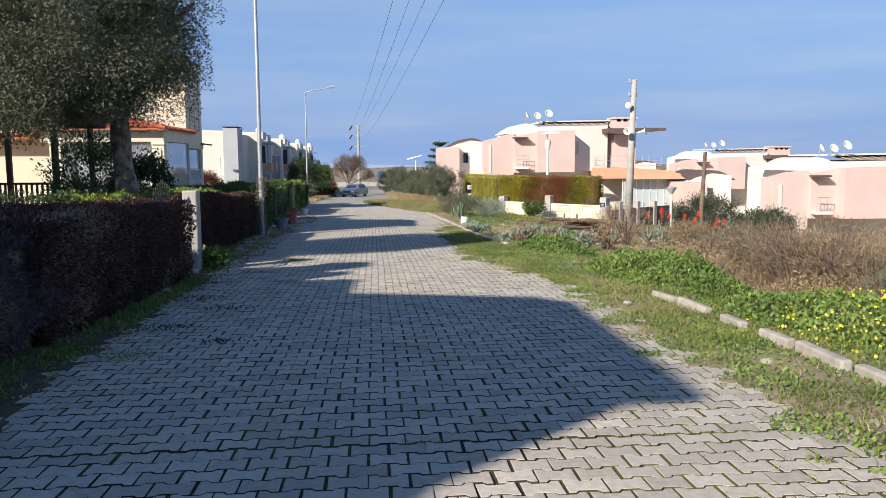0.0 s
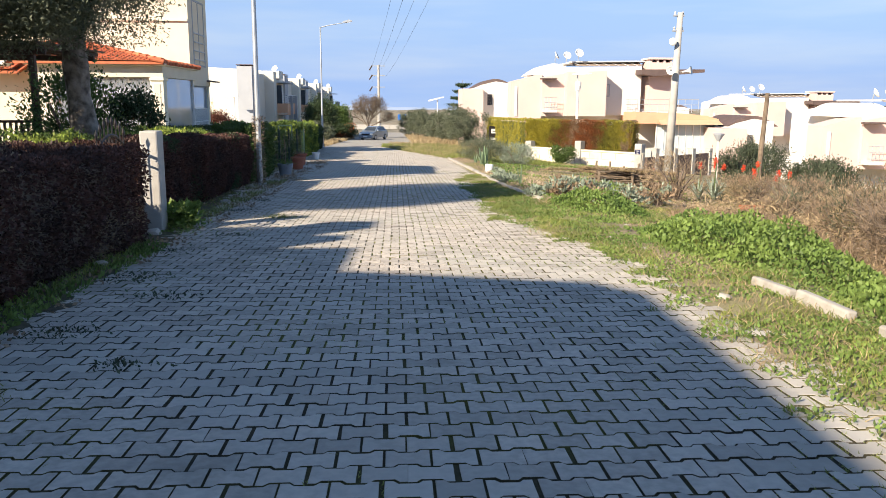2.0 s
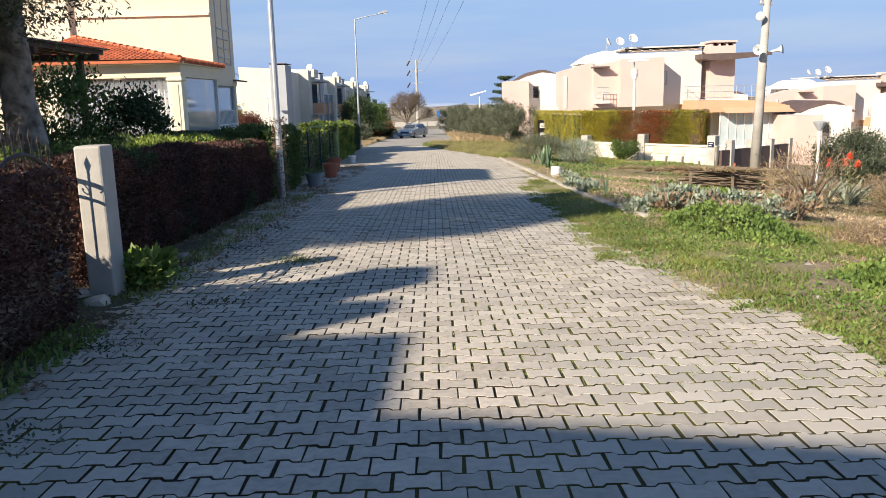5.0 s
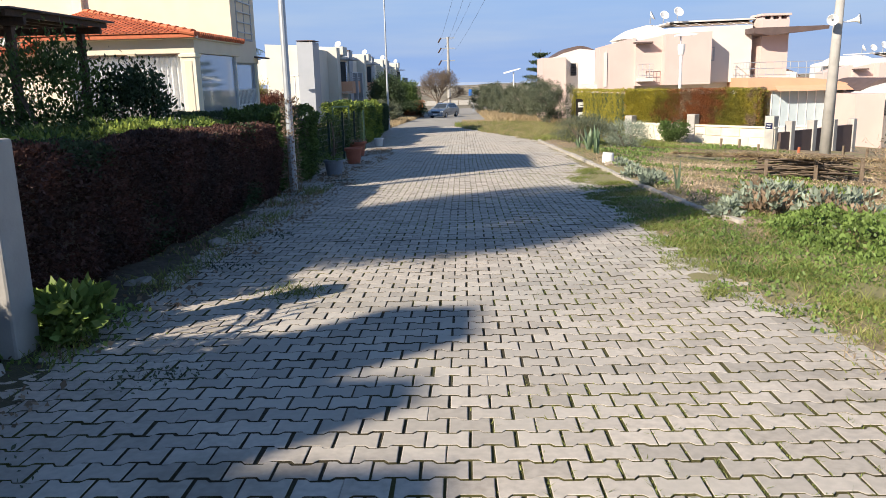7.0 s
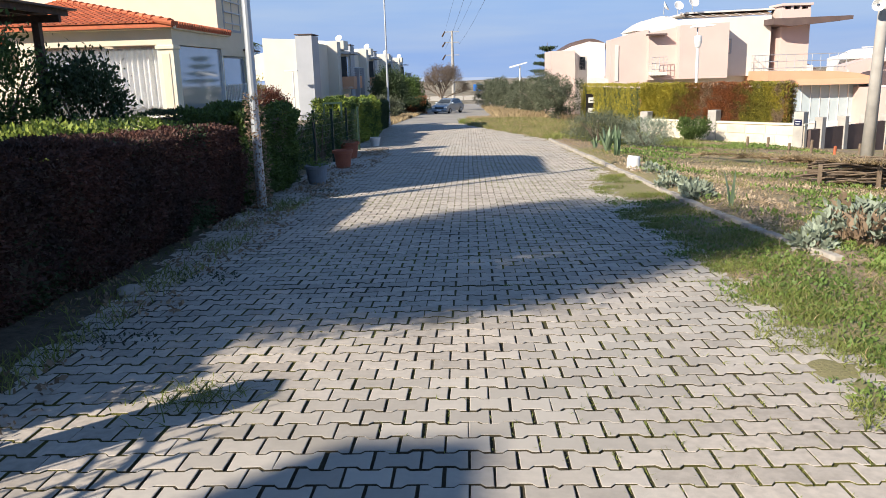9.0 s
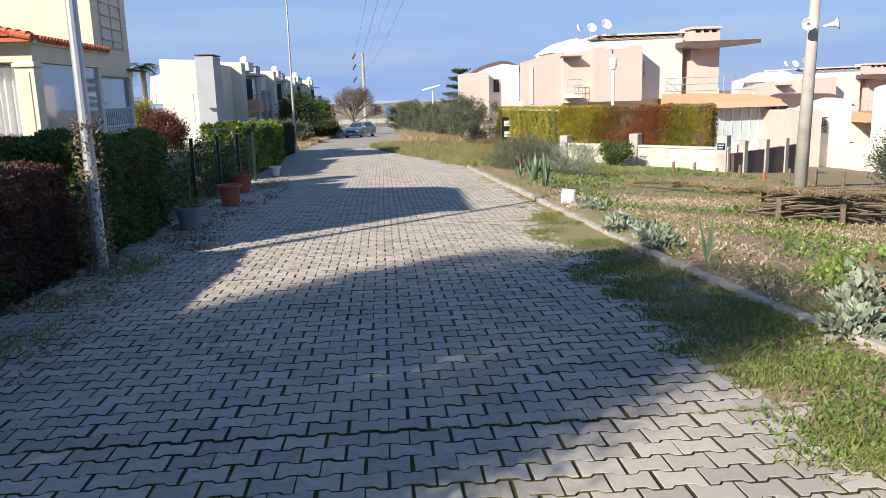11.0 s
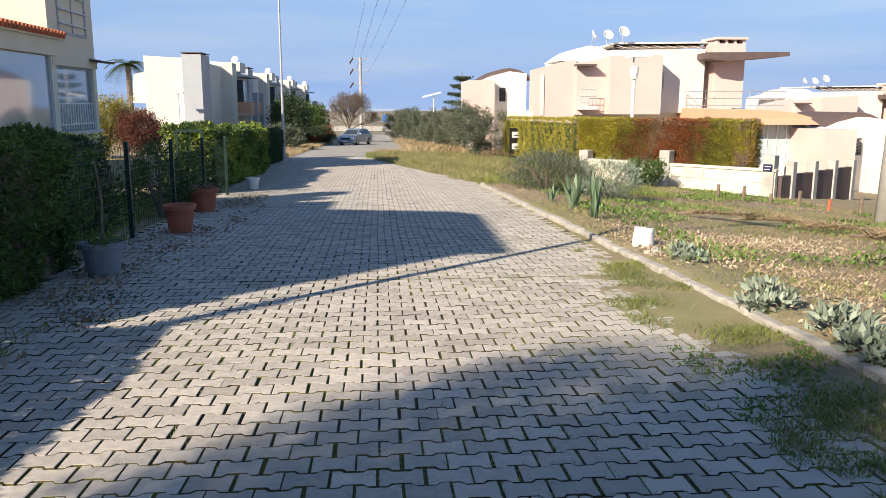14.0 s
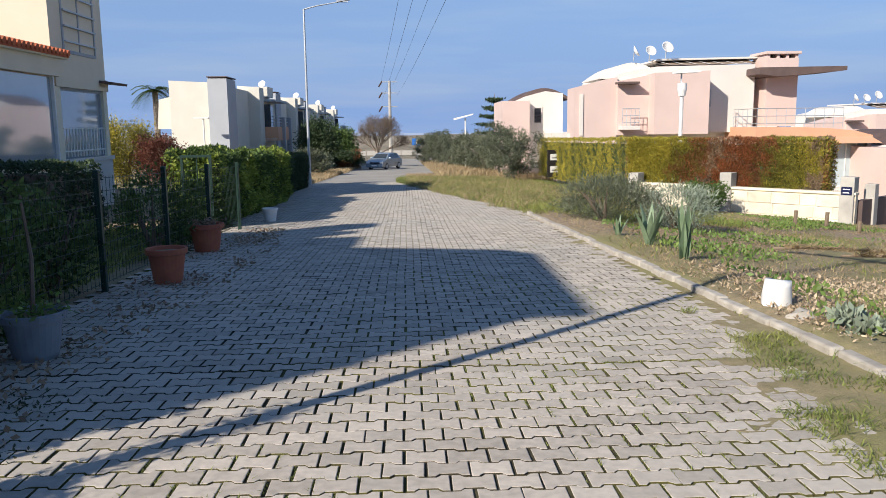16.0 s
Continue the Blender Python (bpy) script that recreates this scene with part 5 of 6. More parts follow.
def rock(x, y, r, label="pale rough stone lying in the grass", m="kerb", flat=0.6):
    bm = bmesh.new()
    bmesh.ops.create_icosphere(bm, subdivisions=2, radius=r)
    sd = random.random() * 50
    for v in bm.verts:
        v.co *= 1 + 0.35 * noise.noise(v.co / r * 1.2 + Vector((sd, 0, 0)))
        v.co.z *= flat
    me = bpy.data.meshes.new("stone")
    bm.to_mesh(me); bm.free()
    me.materials.append(M[m])
    o = tagged(new("stone", me), label, "stone", "loose stones")
    o.matrix_basis = pose(x, y, ground_z(x, y) + r * flat * 0.3, 0, 0, random.uniform(0, 360))
for i in range(26):
    rock(3.2 + abs(random.gauss(0, 0.5)), random.uniform(3, 19), random.uniform(0.03, 0.08))
rock(6.0, 9.2, 0.3); rock(6.6, 10.0, 0.2); rock(3.4, 26.75, 0.16, flat=0.7); rock(5.6, 7.2, 0.22)
for i in range(14):
    rock(-2.85 + random.gauss(0, 0.12), random.uniform(5, 22), random.uniform(0.06, 0.12), "grey stone at the foot of the hedge")

# ---- verge plants ----
def strip(n, x0, x1, y0, y1, dens=None):
    p = np.stack([rng.uniform(x0, x1, n), rng.uniform(y0, y1, n)], 1)
    if dens:
        keep = np.array([dens(a, b) for a, b in p]) > rng.random(n)
        p = p[keep]
    return np.array([(a, b, soil_z(a, b)) for a, b in p if a < 1.6 or a > 4 or b > 40 or verge_off(a, b) > -0.009])
patch = lambda s, o, lo, hi: (lambda a, b: min(1, max(0, (noise.noise((a * s, b * s, o)) - lo) / (hi - lo))))
def stuff(name, data, m, label, cat="grass"):
    return tagged(part(name, data, m), label, cat, kind="stuff")
stuff("grass", blades(strip(90000, 2.2, 6.5, 1, 20, patch(0.9, 1, -0.2, 0.3)), 0.05, 0.0045, 1.0), "grass", "short green grass on the verge")
stuff("dry_grass", blades(strip(60000, 2.3, 12, 1, 22, patch(0.7, 4, -0.25, 0.3)), 0.06, 0.004, 1.3), "dry", "dry straw-coloured grass on the verge")
stuff("grass", blades(strip(34000, 3.2, 13, 20, 44, patch(0.5, 7, -0.05, 0.4)), 0.07, 0.006, 1.0), "grass", "patchy grass in the garden plot")
stuff("dry_grass", blades(strip(52000, 3.2, 14, 20, 45, patch(0.45, 2, -0.4, 0.25)), 0.05, 0.006, 2.2), "dry", "straw and dry grass in the garden plot")
stuff("grass", blades(strip(46000, 1.9, 3.15, 13, 22.5, patch(1.5, 3, -0.1, 0.35)), 0.042, 0.004, 1.0), "grass", "grass growing over the paving edge")
stuff("grass", blades(strip(11000, 2.1, 3.1, 22.5, 27.6, patch(1.7, 3, 0.05, 0.4)), 0.04, 0.004, 1.1), "grass", "sparse grass tufts at the foot of the kerb")
stuff("weeds", leaves(strip(20000, 2.0, 3.2, 14, 23, patch(1.7, 41, -0.15, 0.3)) + np.array([0, 0, 0.006]), None, 0.032, 0.5, 1.0, 0.6), "weed", "low weeds creeping over the paving edge", "weeds")
far_edge = lambda a, b: 1.0 if a > 2.9 - max(0, b - 39) * 0.17 + 0.4 * noise.noise((a, b, 4)) else 0.0
stuff("grass", blades(strip(50000, -0.5, 8, 38, 66, far_edge), 0.22, 0.008, 0.8), "grass", "long grass at the bend of the lane")
stuff("dry_grass", blades(strip(36000, 0.0, 7, 40, 72, far_edge), 0.22, 0.008, 0.8), "dry", "tall dry grass at the bend of the lane")
stuff("dry_grass", blades(strip(20000, 2.0, 9, 66, 130), 0.5, 0.03, 0.6), "dry", "tall dry grass along the far road")
stuff("grass", blades(strip(26000, -9, -4.6, 56, 100), 0.3, 0.02, 0.6), "dry", "rough grass on the corner plot")
stuff("weeds", leaves(strip(110000, 2.4, 5.6, 2.0, 19.5, patch(1.3, 11, -0.3, 0.25)) + np.array([0, 0, 0.008]), None, 0.034, 0.6, 1.0, 0.6), "weed", "leafy green weeds on the verge", "weeds")
def mound(n, cx, cy, rx, ry, h):
    a, r = rng.uniform(0, 6.28, n), np.sqrt(rng.random(n))
    x, y = cx + np.cos(a) * r * rx, cy + np.sin(a) * r * ry
    return np.array([(p, q, ground_z(p, q) + h * (1 - s * s) * (0.55 + 0.45 * noise.noise((p * 2, q * 2, 6)) + 0.4 * t)) for p, q, s, t in zip(x, y, r, rng.random(n))])
for cx, cy, rx, ry, h, n in ((4.9, 12.4, 1.2, 2.4, 0.5, 12000), (5.6, 8.3, 1.5, 2.0, 0.38, 12000), (6.8, 6.2, 1.6, 1.6, 0.4, 9000), (4.3, 17.4, 0.9, 1.7, 0.38, 7000), (5.0, 20.4, 1.0, 1.2, 0.4, 6000), (8.2, 9.2, 1.6, 1.4, 0.35, 6000)):
    stuff("weeds", leaves(mound(n, cx, cy, rx, ry, h), None, 0.052, 0.6, 0.7, 0.7), "weed", "dense mound of leafy green weeds", "weeds")
stuff("yellow_flowers", leaves(mound(1500, 6.6, 7.6, 2.4, 2.6, 0.5) + np.array([0, 0, 0.06]), None, 0.03, 0.9, 0.6, 1.0), "yellow", "small yellow wildflowers among the weeds", "flowers")
for cx, cy, rx, ry, h, n in ((8.0, 13.5, 2.4, 2.6, 0.9, 9000), (11.0, 12.5, 2.2, 2.4, 1.15, 9000), (9.4, 17.2, 2.2, 2.0, 0.9, 7000), (13.5, 16.0, 2.4, 2.6, 1.2, 8000), (6.8, 16.5, 1.3, 1.5, 0.7, 5000), (12.4, 20.5, 2.0, 1.6, 0.9, 5000), (15.0, 11.0, 2.5, 2.5, 1.1, 6000), (10.5, 9.0, 1.6, 1.4, 0.7, 5000), (7.0, 11.0, 1.0, 1.2, 0.5, 3500)):
    a, r = rng.uniform(0, 6.28, n), np.sqrt(rng.random(n))
    x, y = cx + np.cos(a) * r * rx, cy + np.sin(a) * r * ry
    z = np.array([ground_z(p, q) for p, q in zip(x, y)])
    stuff("dry_brush", blades(np.stack([x, y, z], 1)[::2], h * 0.36, 0.005, 1.1), "brush", "tangle of tall dry brown brush", "brush")
    k = n // 2
    top = np.stack([x, y, z + h * (1 - r * r) * rng.uniform(0.25, 0.8, n)], 1)[:k]
    stuff("dry_brush", leaves(top, None, 0.07, 0.2, 1.0, 0.4), "dry" if n % 2000 else "brush", "dry seed heads and twigs on the brush", "brush")
for x, y, s in ((16.0, 19.5, 1.1), (18.0, 15.5, 1.3), (15.5, 23.5, 0.65), (13.0, 25.5, 0.55), (17.5, 12.0, 1.2), (20.5, 22.0, 1.4)):
    shrub("scrub_bush", "grey-green scrub bush on the bank", x, y, s, 1.3 * s, "olive", 6000, 0.09, clumps=45, aspect=0.3, mix=("brush", 0.4))
for i in range(40):
    x, y = random.uniform(6.3, 16.5), random.uniform(9.5, 21.5)
    s = random.uniform(0.45, 0.95)
    shrub("dry_bush", "tall dry brown bush tangled with twigs", x, y, s, s * random.uniform(1.0, 1.35), "brush", 3200, 0.1, aspect=0.09, up=0.4, clumps=60, stems=16, mix=(("dry", "darkolive", "twig", "olive")[i % 4], 0.4))
# weeds along the foot of the left hedge
stuff("weeds", leaves(strip(12000, -3.0, -2.25, 2, 15, patch(1.1, 21, -0.2, 0.3)) + np.array([0, 0, 0.06]), None, 0.045, 0.5, 0.7, 0.9), "weed", "green weeds along the foot of the hedge", "weeds")
stuff("grass", blades(strip(9000, -3.1, -2.4, 3, 24, patch(1.0, 23, -0.1, 0.3)) + np.array([0, 0, 0.05]), 0.08, 0.005, 0.9), "grass", "grass tufts along the foot of the hedge")
stuff("dry_leaves", leaves(strip(9000, -3.2, -2.1, 4, 36, patch(1.3, 25, -0.2, 0.4)) + np.array([0, 0, 0.07]), None, 0.05, 0.6, 1.0), "brush", "fallen dry leaves along the hedge", "leaves")
shrub("weed_clump", "leafy green weed growing by the gate post", -2.62, 14.2, 0.3, 0.35, "weed", 900, 0.1, clumps=14, stems=3)
shrub("green_shrub", "yellow-green shrub beside the grey hedge", -2.6, 4.6, 0.5, 0.75, "brightgreen", 6000, 0.05, clumps=40)
for x, y, k in ((-1.35, 15.4, 240), (2.7, 25.6, 300), (2.75, 23.3, 300), (2.5, 24.4, 160), (-1.9, 7.0, 120)):
    q = rng.normal(0, 0.13, (k, 2)) + np.array([x, y])
    stuff("weed_tuft", blades(np.stack([q[:, 0], q[:, 1], -0.033 * q[:, 1] - 0.01], 1), 0.07, 0.004, 1.3), "grass", "small weed tuft between the pavers")
for x, y, k, r in ((-1.9, 8.4, 260, 0.16), (-1.55, 9.6, 200, 0.14), (-2.0, 10.4, 300, 0.2), (-1.2, 7.6, 150, 0.1), (-2.2, 12.1, 260, 0.2), (-1.7, 13.4, 180, 0.14), (-2.3, 16.5, 260, 0.22), (-2.3, 18.3, 240, 0.2), (-2.4, 25.0, 300, 0.22), (-2.2, 24.2, 160, 0.15)):
    q = rng.normal(0, r, (k, 2)) * np.array([1.0, 0.7]) + np.array([x, y])
    stuff("moss_patch", leaves(np.stack([q[:, 0], q[:, 1], -0.033 * q[:, 1] - 0.003], 1), None, 0.03, 0.5, 1.0, 0.35), "darkolive", "dark patch of moss and litter on the pavers", "moss")
stuff("lawn_grass", blades(strip(22000, -9.5, -3.9, 27, 37), 0.12, 0.008, 0.8) , "grass", "rough green lawn behind the mesh fence")
stuff("weeds", leaves(strip(22000, 3.8, 12.5, 27, 43, patch(0.42, 17, -0.05, 0.3)) + np.array([0, 0, 0.06]), None, 0.07, 0.5, 0.7, 0.8), "weed", "green weed patches in the garden plot", "weeds")
stuff("weeds", leaves(strip(9000, 3.3, 8.5, 20, 27, patch(0.6, 19, 0.0, 0.35)) + np.array([0, 0, 0.05]), None, 0.06, 0.5, 0.7, 0.8), "weed", "green weed patches in the garden plot", "weeds")
# moss in the joints on the sunny side
SEAMS = (68, 154, 205)
ROW_Y = [-6.0]
while ROW_Y[-1] < 60:
    ROW_Y.append(ROW_Y[-1] + ROW + (0.018 if len(ROW_Y) - 1 in SEAMS else 0.0))
def paver_shift(x, y):
    """Gentle wander of the paving rows."""
    return 0.02 * noise.noise((0.3, y * 0.35, 6)), 0.03 * noise.noise((x * 0.45, y * 0.12, 8))
def joint_moss(n):
    rows_ = rng.integers(0, 235, n)
    off = np.floor(-3.2 / P) * P
    col = np.round((rng.uniform(-3.0, 3.0, n) - off) / P)
    pts = []
    for r, c in zip(rows_, col):
        x, y = off + c * P + (0.0 if r % 2 else P / 2), ROW_Y[r]
        if noise.noise((x * 0.55, y * 0.55, 13)) + 0.1 * x < 0.05 + 0.35 * random.random():
            continue
        dx, dy = paver_shift(x, y)
        if random.random() < 0.3:
            x, y = x + random.uniform(-0.1, 0.1), (y + ROW_Y[r + 1]) / 2
        else:
            y += random.uniform(-0.07, 0.07)
        pts.append((x + dx + random.gauss(0, 0.004), y + dy, road_z(y) - 0.012))
    for r in SEAMS:
        for _ in range(2500):
            x = random.uniform(0.4, 3.0)
            y = (ROW_Y[r] + ROW_Y[r + 1]) / 2 + random.gauss(0, 0.014)
            if noise.noise((x * 1.5, y, 4)) + 0.15 * x > random.random() * 0.5:
                pts.append((x, y + paver_shift(x, y)[1], road_z(y) - 0.012))
    return np.array(pts)
stuff("joint_moss", blades(joint_moss(150000), 0.02, 0.0032, 1.0), "grass", "moss and tiny grass in the paver joints", "moss")

# ---- succulents, agaves, aloes ----
def rosette(name, label, x, y, n, ln, w, m, spread=0.6, cat="plant", z=None, upright=0.6):
    z = ground_z(x, y) if z is None else z
    t = thing(name, label, cat, (x, y, z))
    for i in range(n):
        a = i * 2.4 + random.uniform(-.3, .3)
        L = ln * random.uniform(0.75, 1.15)
        out = spread * random.uniform(0.4, 1.1)
        d, s = Vector((math.cos(a), math.sin(a), 0)), Vector((-math.sin(a), math.cos(a), 0))
        g = Geo()
        pts = []
        for f in (0, 0.25, 0.55, 0.8, 1.0):
            p = d * (L * out * (f ** 1.3)) + Vector((0, 0, L * upright * f * (1 - 0.25 * out * f)))
            ww = w * (0.75, 1.0, 0.85, 0.5, 0.04)[len(pts)]
            pts.append((p, ww))
        for p, ww in pts:
            g.v += [tuple(p - s * ww), tuple(p + Vector((0, 0, -ww * 0.45)) - d * ww * 0.1), tuple(p + s * ww), tuple(p + d * -ww * 0.15)]
        for q in range(4):
            for r in range(4):
                g.f.append((q * 4 + r, q * 4 + (r + 1) % 4, q * 4 + 4 + (r + 1) % 4, q * 4 + 4 + r))
        part("leaf", g, m, t)
    return t
for x, y, s in ((3.72, 32.0, 0.72), (3.62, 33.4, 0.4)):
    rosette("agave", "grey-green agave with thick upright leaves", x, y, 9, 1.1 * s, 0.085 * s, "agave", 0.42, upright=0.95)
rosette("agave", "tall grey-green agave with leaves bundled upright", 3.66, 30.35, 5, 1.02, 0.085, "agave", 0.16, upright=0.97)
rosette("agave", "young agave with two narrow leaves", 3.5, 21.6, 3, 0.55, 0.028, "agave", 0.2, upright=0.95)
for x, y, r in ((3.38, 18.9, .2), (3.75, 19.6, .16), (3.3, 22.5, .24), (3.42, 23.1, .22), (3.3, 23.9, .22), (3.55, 26.2, .2)):
    shrub("succulent", "grey-green fleshy succulent clump by the kerb", x, y, r, r * 1.15, "succulent", 420, 0.085, stems=5, aspect=0.42, up=0.8, clumps=20, cat="plant")
for i in range(9):
    r = random.uniform(0.28, 0.42)
    shrub("succulent", "grey-green fleshy succulent clump in the verge", 4.6 + random.uniform(-.8, 1.9), random.uniform(17.3, 20.5), r, r * 1.2, "succulent", 600, 0.09, stems=7, aspect=0.42, up=0.8, clumps=22, cat="plant", mix=("brush", 0.45))
for i in range(11):
    x, y = 9.3 + random.uniform(-1.3, 1.6), 22.6 + random.uniform(-1.0, 1.2)
    al = rosette("aloe", "aloe clump with a red flower spike", x, y, 12, 0.75, 0.04, "succulent", 0.8, upright=0.8)
    h = random.uniform(0.6, 1.05)
    part("flower_stalk", Geo().tube([(0, 0, 0.2), (0.02, 0, h)], 0.014, 6), "green", al)
    part("flower", leaves(np.stack([rng.normal(0, 0.018, 150), rng.normal(0, 0.018, 150), h - 0.02 + rng.random(150) * 0.16], 1), None, 0.045, 0.35, 0.7, -0.6), "aloe", al)
# red succulents by the bag
stuff("red_groundcover", leaves(mound(90, 3.6, 27.0, 0.3, 0.6, 0.12), None, 0.04, 0.6), "aloe", "small red succulent leaves by the kerb", "plant")

bag = thing("white_sack", "crumpled white plastic sack standing at the kerb", "sack", (3.42, 27.25, ground_z(3.42, 27.25) - 0.02))
g = Geo()
for k, z in enumerate((0, 0.08, 0.18, 0.28, 0.33)):
    for j in range(16):
        a = j * 0.3927
        rr = (0.13, 0.145, 0.135, 0.125, 0.12)[k] * (1 + 0.12 * noise.noise((math.cos(a) * 2, math.sin(a) * 2, z * 9)))
        g.v.append((rr * math.cos(a), rr * 0.8 * math.sin(a), z + 0.05 * noise.noise((math.cos(a), math.sin(a), 7)) * (k == 4)))
for k in range(4):
    for j in range(16):
        g.f.append((k * 16 + j, k * 16 + (j + 1) % 16, k * 16 + 16 + (j + 1) % 16, k * 16 + 16 + j))
g.f.append(tuple(range(64, 80)))
part("sack_body", g, "whiteplastic", bag, smooth=True)

# brushwood pile held by stakes, and palm-frond litter
bp_ = thing("brushwood_pile", "pile of cut branches held by wooden stakes", "wood pile", (7.6, 26.4, ground_z(7.6, 26.4)), -12)
for i in range(90):
    x, y, z = random.uniform(-0.7, 0.6), random.uniform(-0.4, 0.4), random.uniform(0.02, 0.5)
    L = random.uniform(0.3, 0.75)
    part("branch", Geo().tube([(x - L, y + random.uniform(-.1, .1), z + random.uniform(-.03, .06)), (x, y, z + 0.05), (x + L, y + random.uniform(-.1, .1), max(0.01, z + random.uniform(-.08, .06)))], [0.012, 0.02, 0.01], 5), random.choice(("twig", "oldwood", "oldwood")), bp_)
for x in (-0.9, 0.1, 1.0):
    for y in (-0.45, 0.45):
        part("stake", Geo().box(x - 0.035, x + 0.035, y - 0.035, y + 0.035, -0.05, 0.5, 0.006), "oldwood", bp_)
for i in range(13):
    x, y = (7.0 + i * 0.75, 32.5 - i * 0.75) if i < 7 else (6.8 + 0.36 * (i - 7), 26.7 + random.uniform(-.5, .5))
    pf_ = thing("palm_frond", "dried palm frond lying on the ground", "branch", (x, y, ground_z(x, y) + (0.08 if i < 7 else 0.4)), -45 + random.uniform(-15, 15))
    part("rib", Geo().tube([(-1, 0, 0.02), (0, 0, 0.1), (1.1, 0.1, 0.03)], [0.025, 0.018, 0.006], 6), "oldwood", pf_)
    part("leaflet_fringe", blades(np.stack([rng.uniform(-0.8, 1.1, 400), rng.normal(0, 0.03, 400), np.full(400, 0.05)], 1), 0.1, 0.01, 2.2), "dry", pf_)
for i in range(9):
    x, y = 10.2 + i * 0.5, 40.2 - i * 0.62
    tagged(part("stake", Geo().tube([(x, y, ground_z(x, y) - 0.05), (x + 0.02, y, ground_z(x, y) + random.uniform(0.3, 0.55))], 0.05, 7), "tile" if i == 4 else "oldwood"), "short weathered stake at the edge of the plot", "stake", "plot stakes")
for i in range(5):
    x = 8.0 + i * 0.62
    tagged(part("edging_board", Geo().box(x, x + 0.58, 19.4, 19.46, ground_z(x, 19.4) - 0.05, ground_z(x, 19.4) + 0.16, 0.006), "tile"), "low orange-brown edging board in the plot", "edging", "edging boards")
stuff("wood_chips", leaves(strip(42000, 3.25, 9.8, 18.6, 30, patch(0.5, 31, -0.3, 0.1)) + np.array([0, 0, 0.012]), None, 0.05, 0.4, 1.0, 0.0), "chip", "pale wood chips and straw scattered on the plot", "mulch")

# ---- parked car ----
car = thing("parked_car", "silver-blue hatchback parked beside the lane", "car", (-2.0, 92.0, road_z(92)), -24)
prof = [(-2.0, 0.25), (2.0, 0.25), (2.05, 0.6), (2.0, 0.85), (1.75, 0.95), (-1.0, 0.98), (-1.9, 0.78), (-2.05, 0.55)]
cab = [(-1.15, 0.97), (1.85, 0.94), (1.6, 1.3), (1.2, 1.46), (0.2, 1.5), (-0.35, 1.42)]
part("body", Geo().prism([(a, b) for a, b in prof], -0.85, 0.85, "x"), "car", car)
g = Geo()
k = len(cab)
g.add([(-0.82, a, b) if b < 1 else (-0.62, a, b) for a, b in cab] + [(0.82, a, b) if b < 1 else (0.62, a, b) for a, b in cab], [tuple(range(k)), tuple(range(2 * k - 1, k - 1, -1))] + [(i, i + k, (i + 1) % k + k, (i + 1) % k) for i in range(k)])
part("cabin", g, "car", car)
part("windscreen", Geo().add([(-0.68, -1.06, 1.03), (0.68, -1.06, 1.03), (0.56, -0.42, 1.4), (-0.56, -0.42, 1.4)], [(0, 1, 2, 3)]), "darkglass", car)
for s in (-1, 1):
    part("side_window", Geo().add([(s * 0.8, -0.9, 1.03), (s * 0.8, 1.5, 1.02), (s * 0.655, 1.25, 1.38), (s * 0.66, -0.25, 1.38)], [(0, 1, 2, 3)]), "darkglass", car)
    part("headlight", Geo().box(s * 0.68 - 0.15, s * 0.68 + 0.15, -2.06, -1.9, 0.6, 0.76, 0.03), "whiteplastic", car)
    part("wing_mirror", Geo().box(s * 0.92 - 0.1, s * 0.92 + 0.1, -0.85, -0.7, 0.98, 1.12, 0.03), "car", car)
    for y in (-1.25, 1.3):
        w = part("wheel", Geo().lathe([(0, -0.1), (0.2, -0.1), (0.3, -0.09), (0.31, 0), (0.3, 0.09), (0.2, 0.1), (0, 0.1)], seg=20), "tyre", car)
        w.matrix_basis = pose(s * 0.77, y, 0.31, 0, 90, 0)
        part("rim", Geo().lathe([(0, 0.105), (0.19, 0.105), (0.2, 0.09)], seg=16).lathe([(0, -0.105), (0.19, -0.105), (0.2, -0.09)], seg=16), "galv", w)
part("bumper", Geo().box(-0.84, 0.84, -2.12, -1.95, 0.25, 0.5, 0.05), "car", car)
part("grille", Geo().box(-0.45, 0.45, -2.075, -2.0, 0.58, 0.7, 0.02), "iron", car)
part("number_plate", Geo().box(-0.26, 0.26, -2.13, -2.11, 0.36, 0.47), "whiteplastic", car)

# ridge on the horizon, the distance haze put into its blue colour
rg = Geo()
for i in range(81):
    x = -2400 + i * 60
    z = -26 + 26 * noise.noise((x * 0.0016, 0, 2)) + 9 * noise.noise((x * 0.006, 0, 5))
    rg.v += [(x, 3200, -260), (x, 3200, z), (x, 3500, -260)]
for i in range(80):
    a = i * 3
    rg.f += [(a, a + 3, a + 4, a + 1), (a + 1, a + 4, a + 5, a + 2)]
tagged(part("ridge_backdrop", rg, "ridge"), "mountain ridge on the horizon, coloured blue for distance haze", "backdrop", kind="structure")

# ---- pavers: the nearest ones singly, the rest joined ----
def paver_outline():
    """Outline of a bone-shaped interlocking paver, centred on its middle."""
    w, h, a = P / 2 - 0.0068, ROW / 2 - 0.0075, 0.0125
    us = (-1, -0.645, -0.43, 0.43, 0.645, 1)
    wave = (a, a, -a, -a, a, a)
    top = [(w * u, h + v) for u, v in zip(us, wave)]
    bot = [(w * u, -h - v) for u, v in zip(us, wave)]
    return bot + top[::-1]

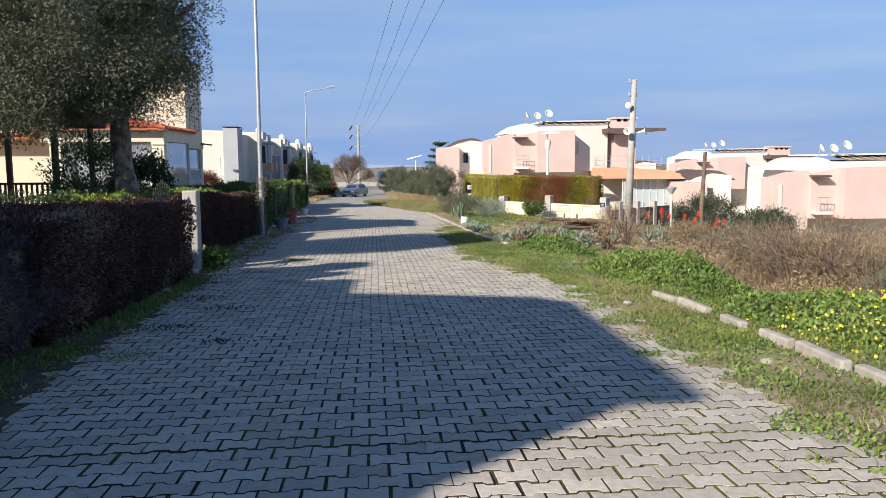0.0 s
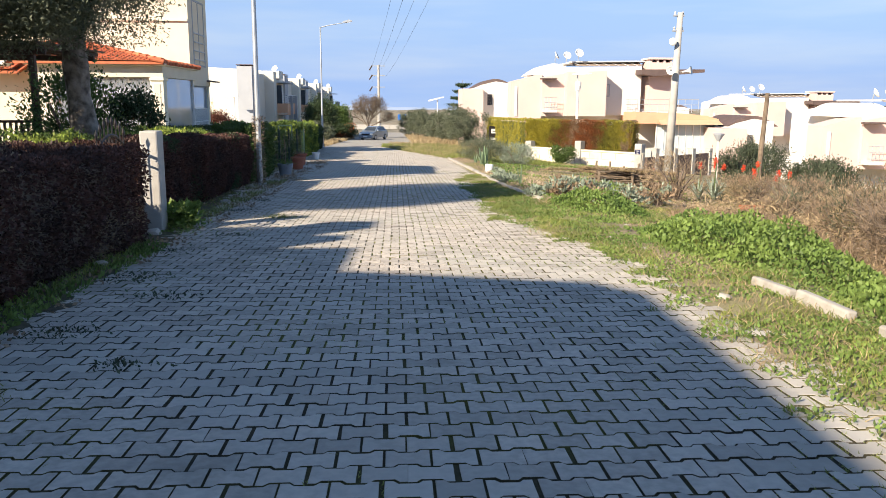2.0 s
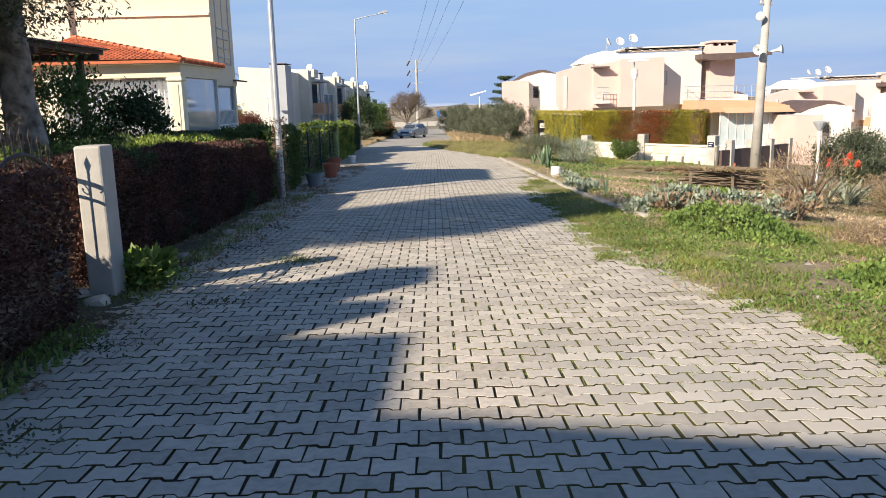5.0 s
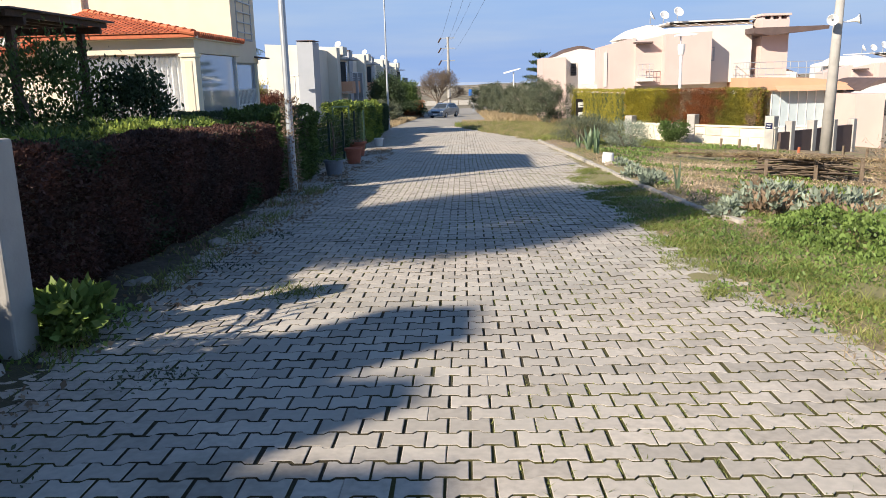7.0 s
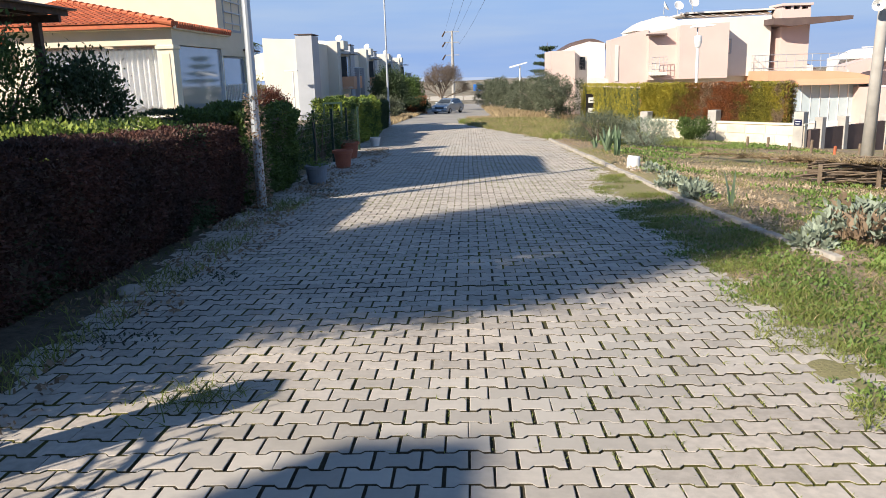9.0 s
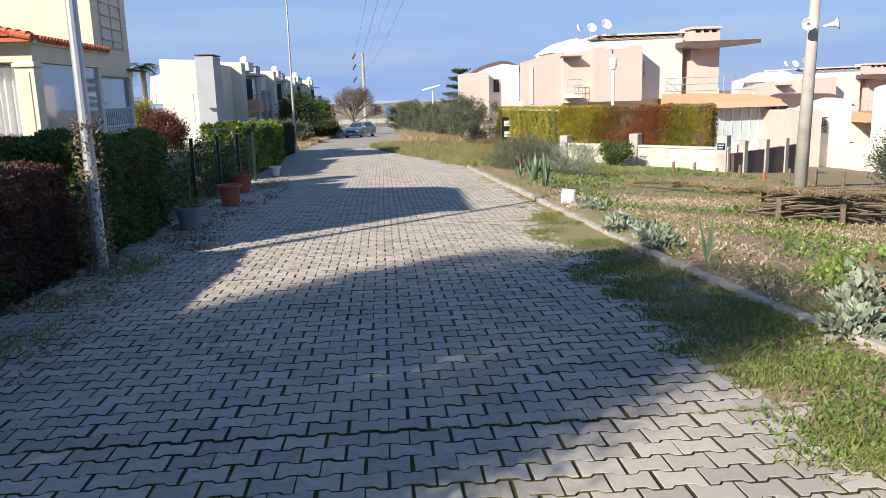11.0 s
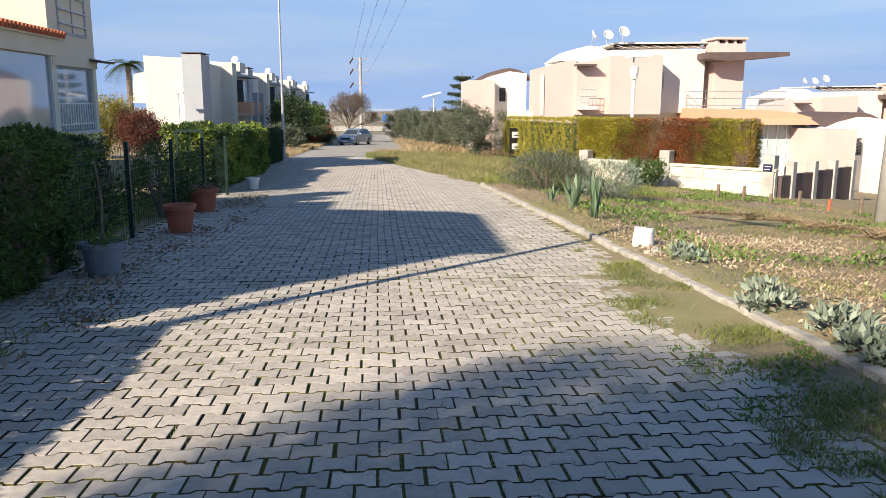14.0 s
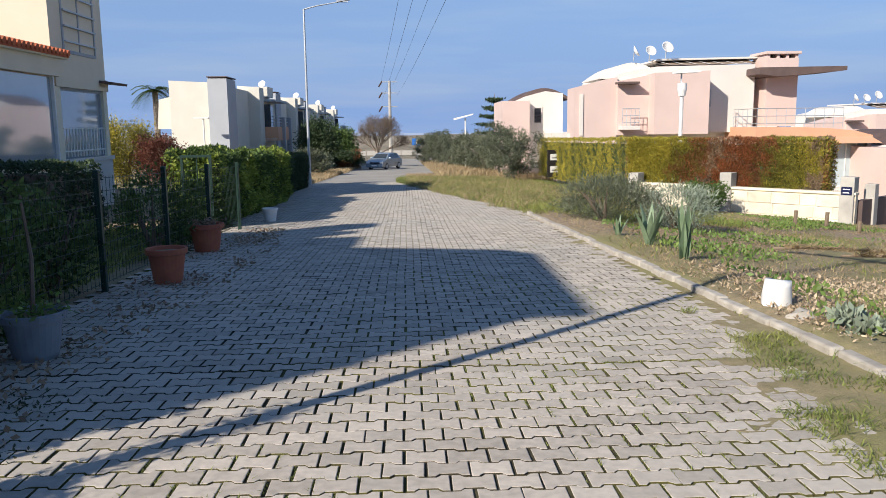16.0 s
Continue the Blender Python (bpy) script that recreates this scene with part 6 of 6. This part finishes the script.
def paver_mesh():
    o = paver_outline()
    n = len(o)
    ring = [(x * 0.965, y * 0.955, 0.0) for x, y in o]
    rim = [(x, y, -0.0022) for x, y in o]
    foot = [(x, y, -0.015) for x, y in o]
    return rim + ring + foot, [tuple(range(n, 2 * n))] + [(i, (i + 1) % n, (i + 1) % n + n, i + n) for i in range(n)] + [(i + 2 * n, (i + 1) % n + 2 * n, (i + 1) % n, i) for i in range(n)]

pv = [paver_mesh(), paver_mesh()]
pm = []
for v, f in pv:
    me = bpy.data.meshes.new("paver")
    me.from_pydata(v, [], f)
    me.materials.append(M["paver"])
    me.materials.append(M["joint"])
    for q in me.polygons[13:]:
        q.material_index = 1
    pm.append(me)
arrs = [np.array(v) for v, f in pv]
fields_v, fields_f, count = [], [], 0
faces_local = pv[0][1]
single = 0
slope = math.atan(0.033)
row = 0
y = -6.0
while y < 60:
    xs = np.floor((left_edge(y)) / P) * P + np.arange(int((right_edge(y) - left_edge(y)) / P) + 1) * P + (P / 2 if row % 2 else 0)
    for x in xs:
        if y > 40 and x > 3.0 - (y - 40) * 0.17 + 0.4 * noise.noise((x, y, 4)):
            continue
        if x > 2.95 and y < 20 and noise.noise((x * 1.3, y * 1.3, 2)) > 0.25:
            continue
        jz = random.gauss(0, 0.0011) + 0.004 * noise.noise((x * 0.5, y * 0.5, 5))
        ra, rb = random.gauss(0, 0.008), random.gauss(0, 0.007)
        wx, wy = paver_shift(x, y)
        jx, jy = random.gauss(0, 0.0032) + wx, random.gauss(0, 0.0022) + wy
        if 5.1 < y < 7.5 and -0.75 < x < 2.35 and single < 300:
            ob = bpy.data.objects.new("paver", pm[row % 2])
            scene.collection.objects.link(ob)
            ob.parent = road
            ob.matrix_basis = Matrix.Translation((x + jx, y + jy, road_z(y) + jz)) @ Euler((ra - slope, rb, random.gauss(0, 0.01))).to_matrix().to_4x4()
            single += 1
            continue
        a = arrs[row % 2].copy()
        a[:, 2] += a[:, 1] * (ra - 0.033) + a[:, 0] * rb
        sk = random.gauss(0, 0.012)
        a[:, 0], a[:, 1] = a[:, 0] - a[:, 1] * sk, a[:, 1] + a[:, 0] * sk
        a += np.array([x + jx, y + jy, road_z(y) + jz])
        fields_v.append(a)
        fields_f += [tuple(i + count for i in f) for f in faces_local]
        count += len(a)
    y += ROW + (0.018 if row in SEAMS else 0.0)
    row += 1
me = bpy.data.meshes.new("paver_field")
me.from_pydata(np.concatenate(fields_v).tolist(), [], fields_f)
me.materials.append(M["paver_isle"])
me.materials.append(M["joint"])
me.polygons.foreach_set("material_index", np.tile([0] * 13 + [1] * 12, len(me.polygons) // 25).astype(np.int32))
pf = new("paver_field", me)
pf.parent = road
tagged(pf, "interlocking grey concrete pavers", kind="stuff")
far = Geo()
ys2 = [60 + 4 * i for i in range(68)]
for a, b in zip(ys2, ys2[1:]):
    far.add([(left_edge(min(a, 62)) - 0.2, a, road_z(a) + 0.0), (min(0.7 + 0.075 * (a - 60), 7), a, road_z(a)), (min(0.7 + 0.075 * (b - 60), 7), b, road_z(b)), (left_edge(min(b, 62)) - 0.2, b, road_z(b))], [(0, 1, 2, 3)])
tagged(part("far_road", far, "far_road"), "pale gravel road running on to the hills", "road", kind="structure")
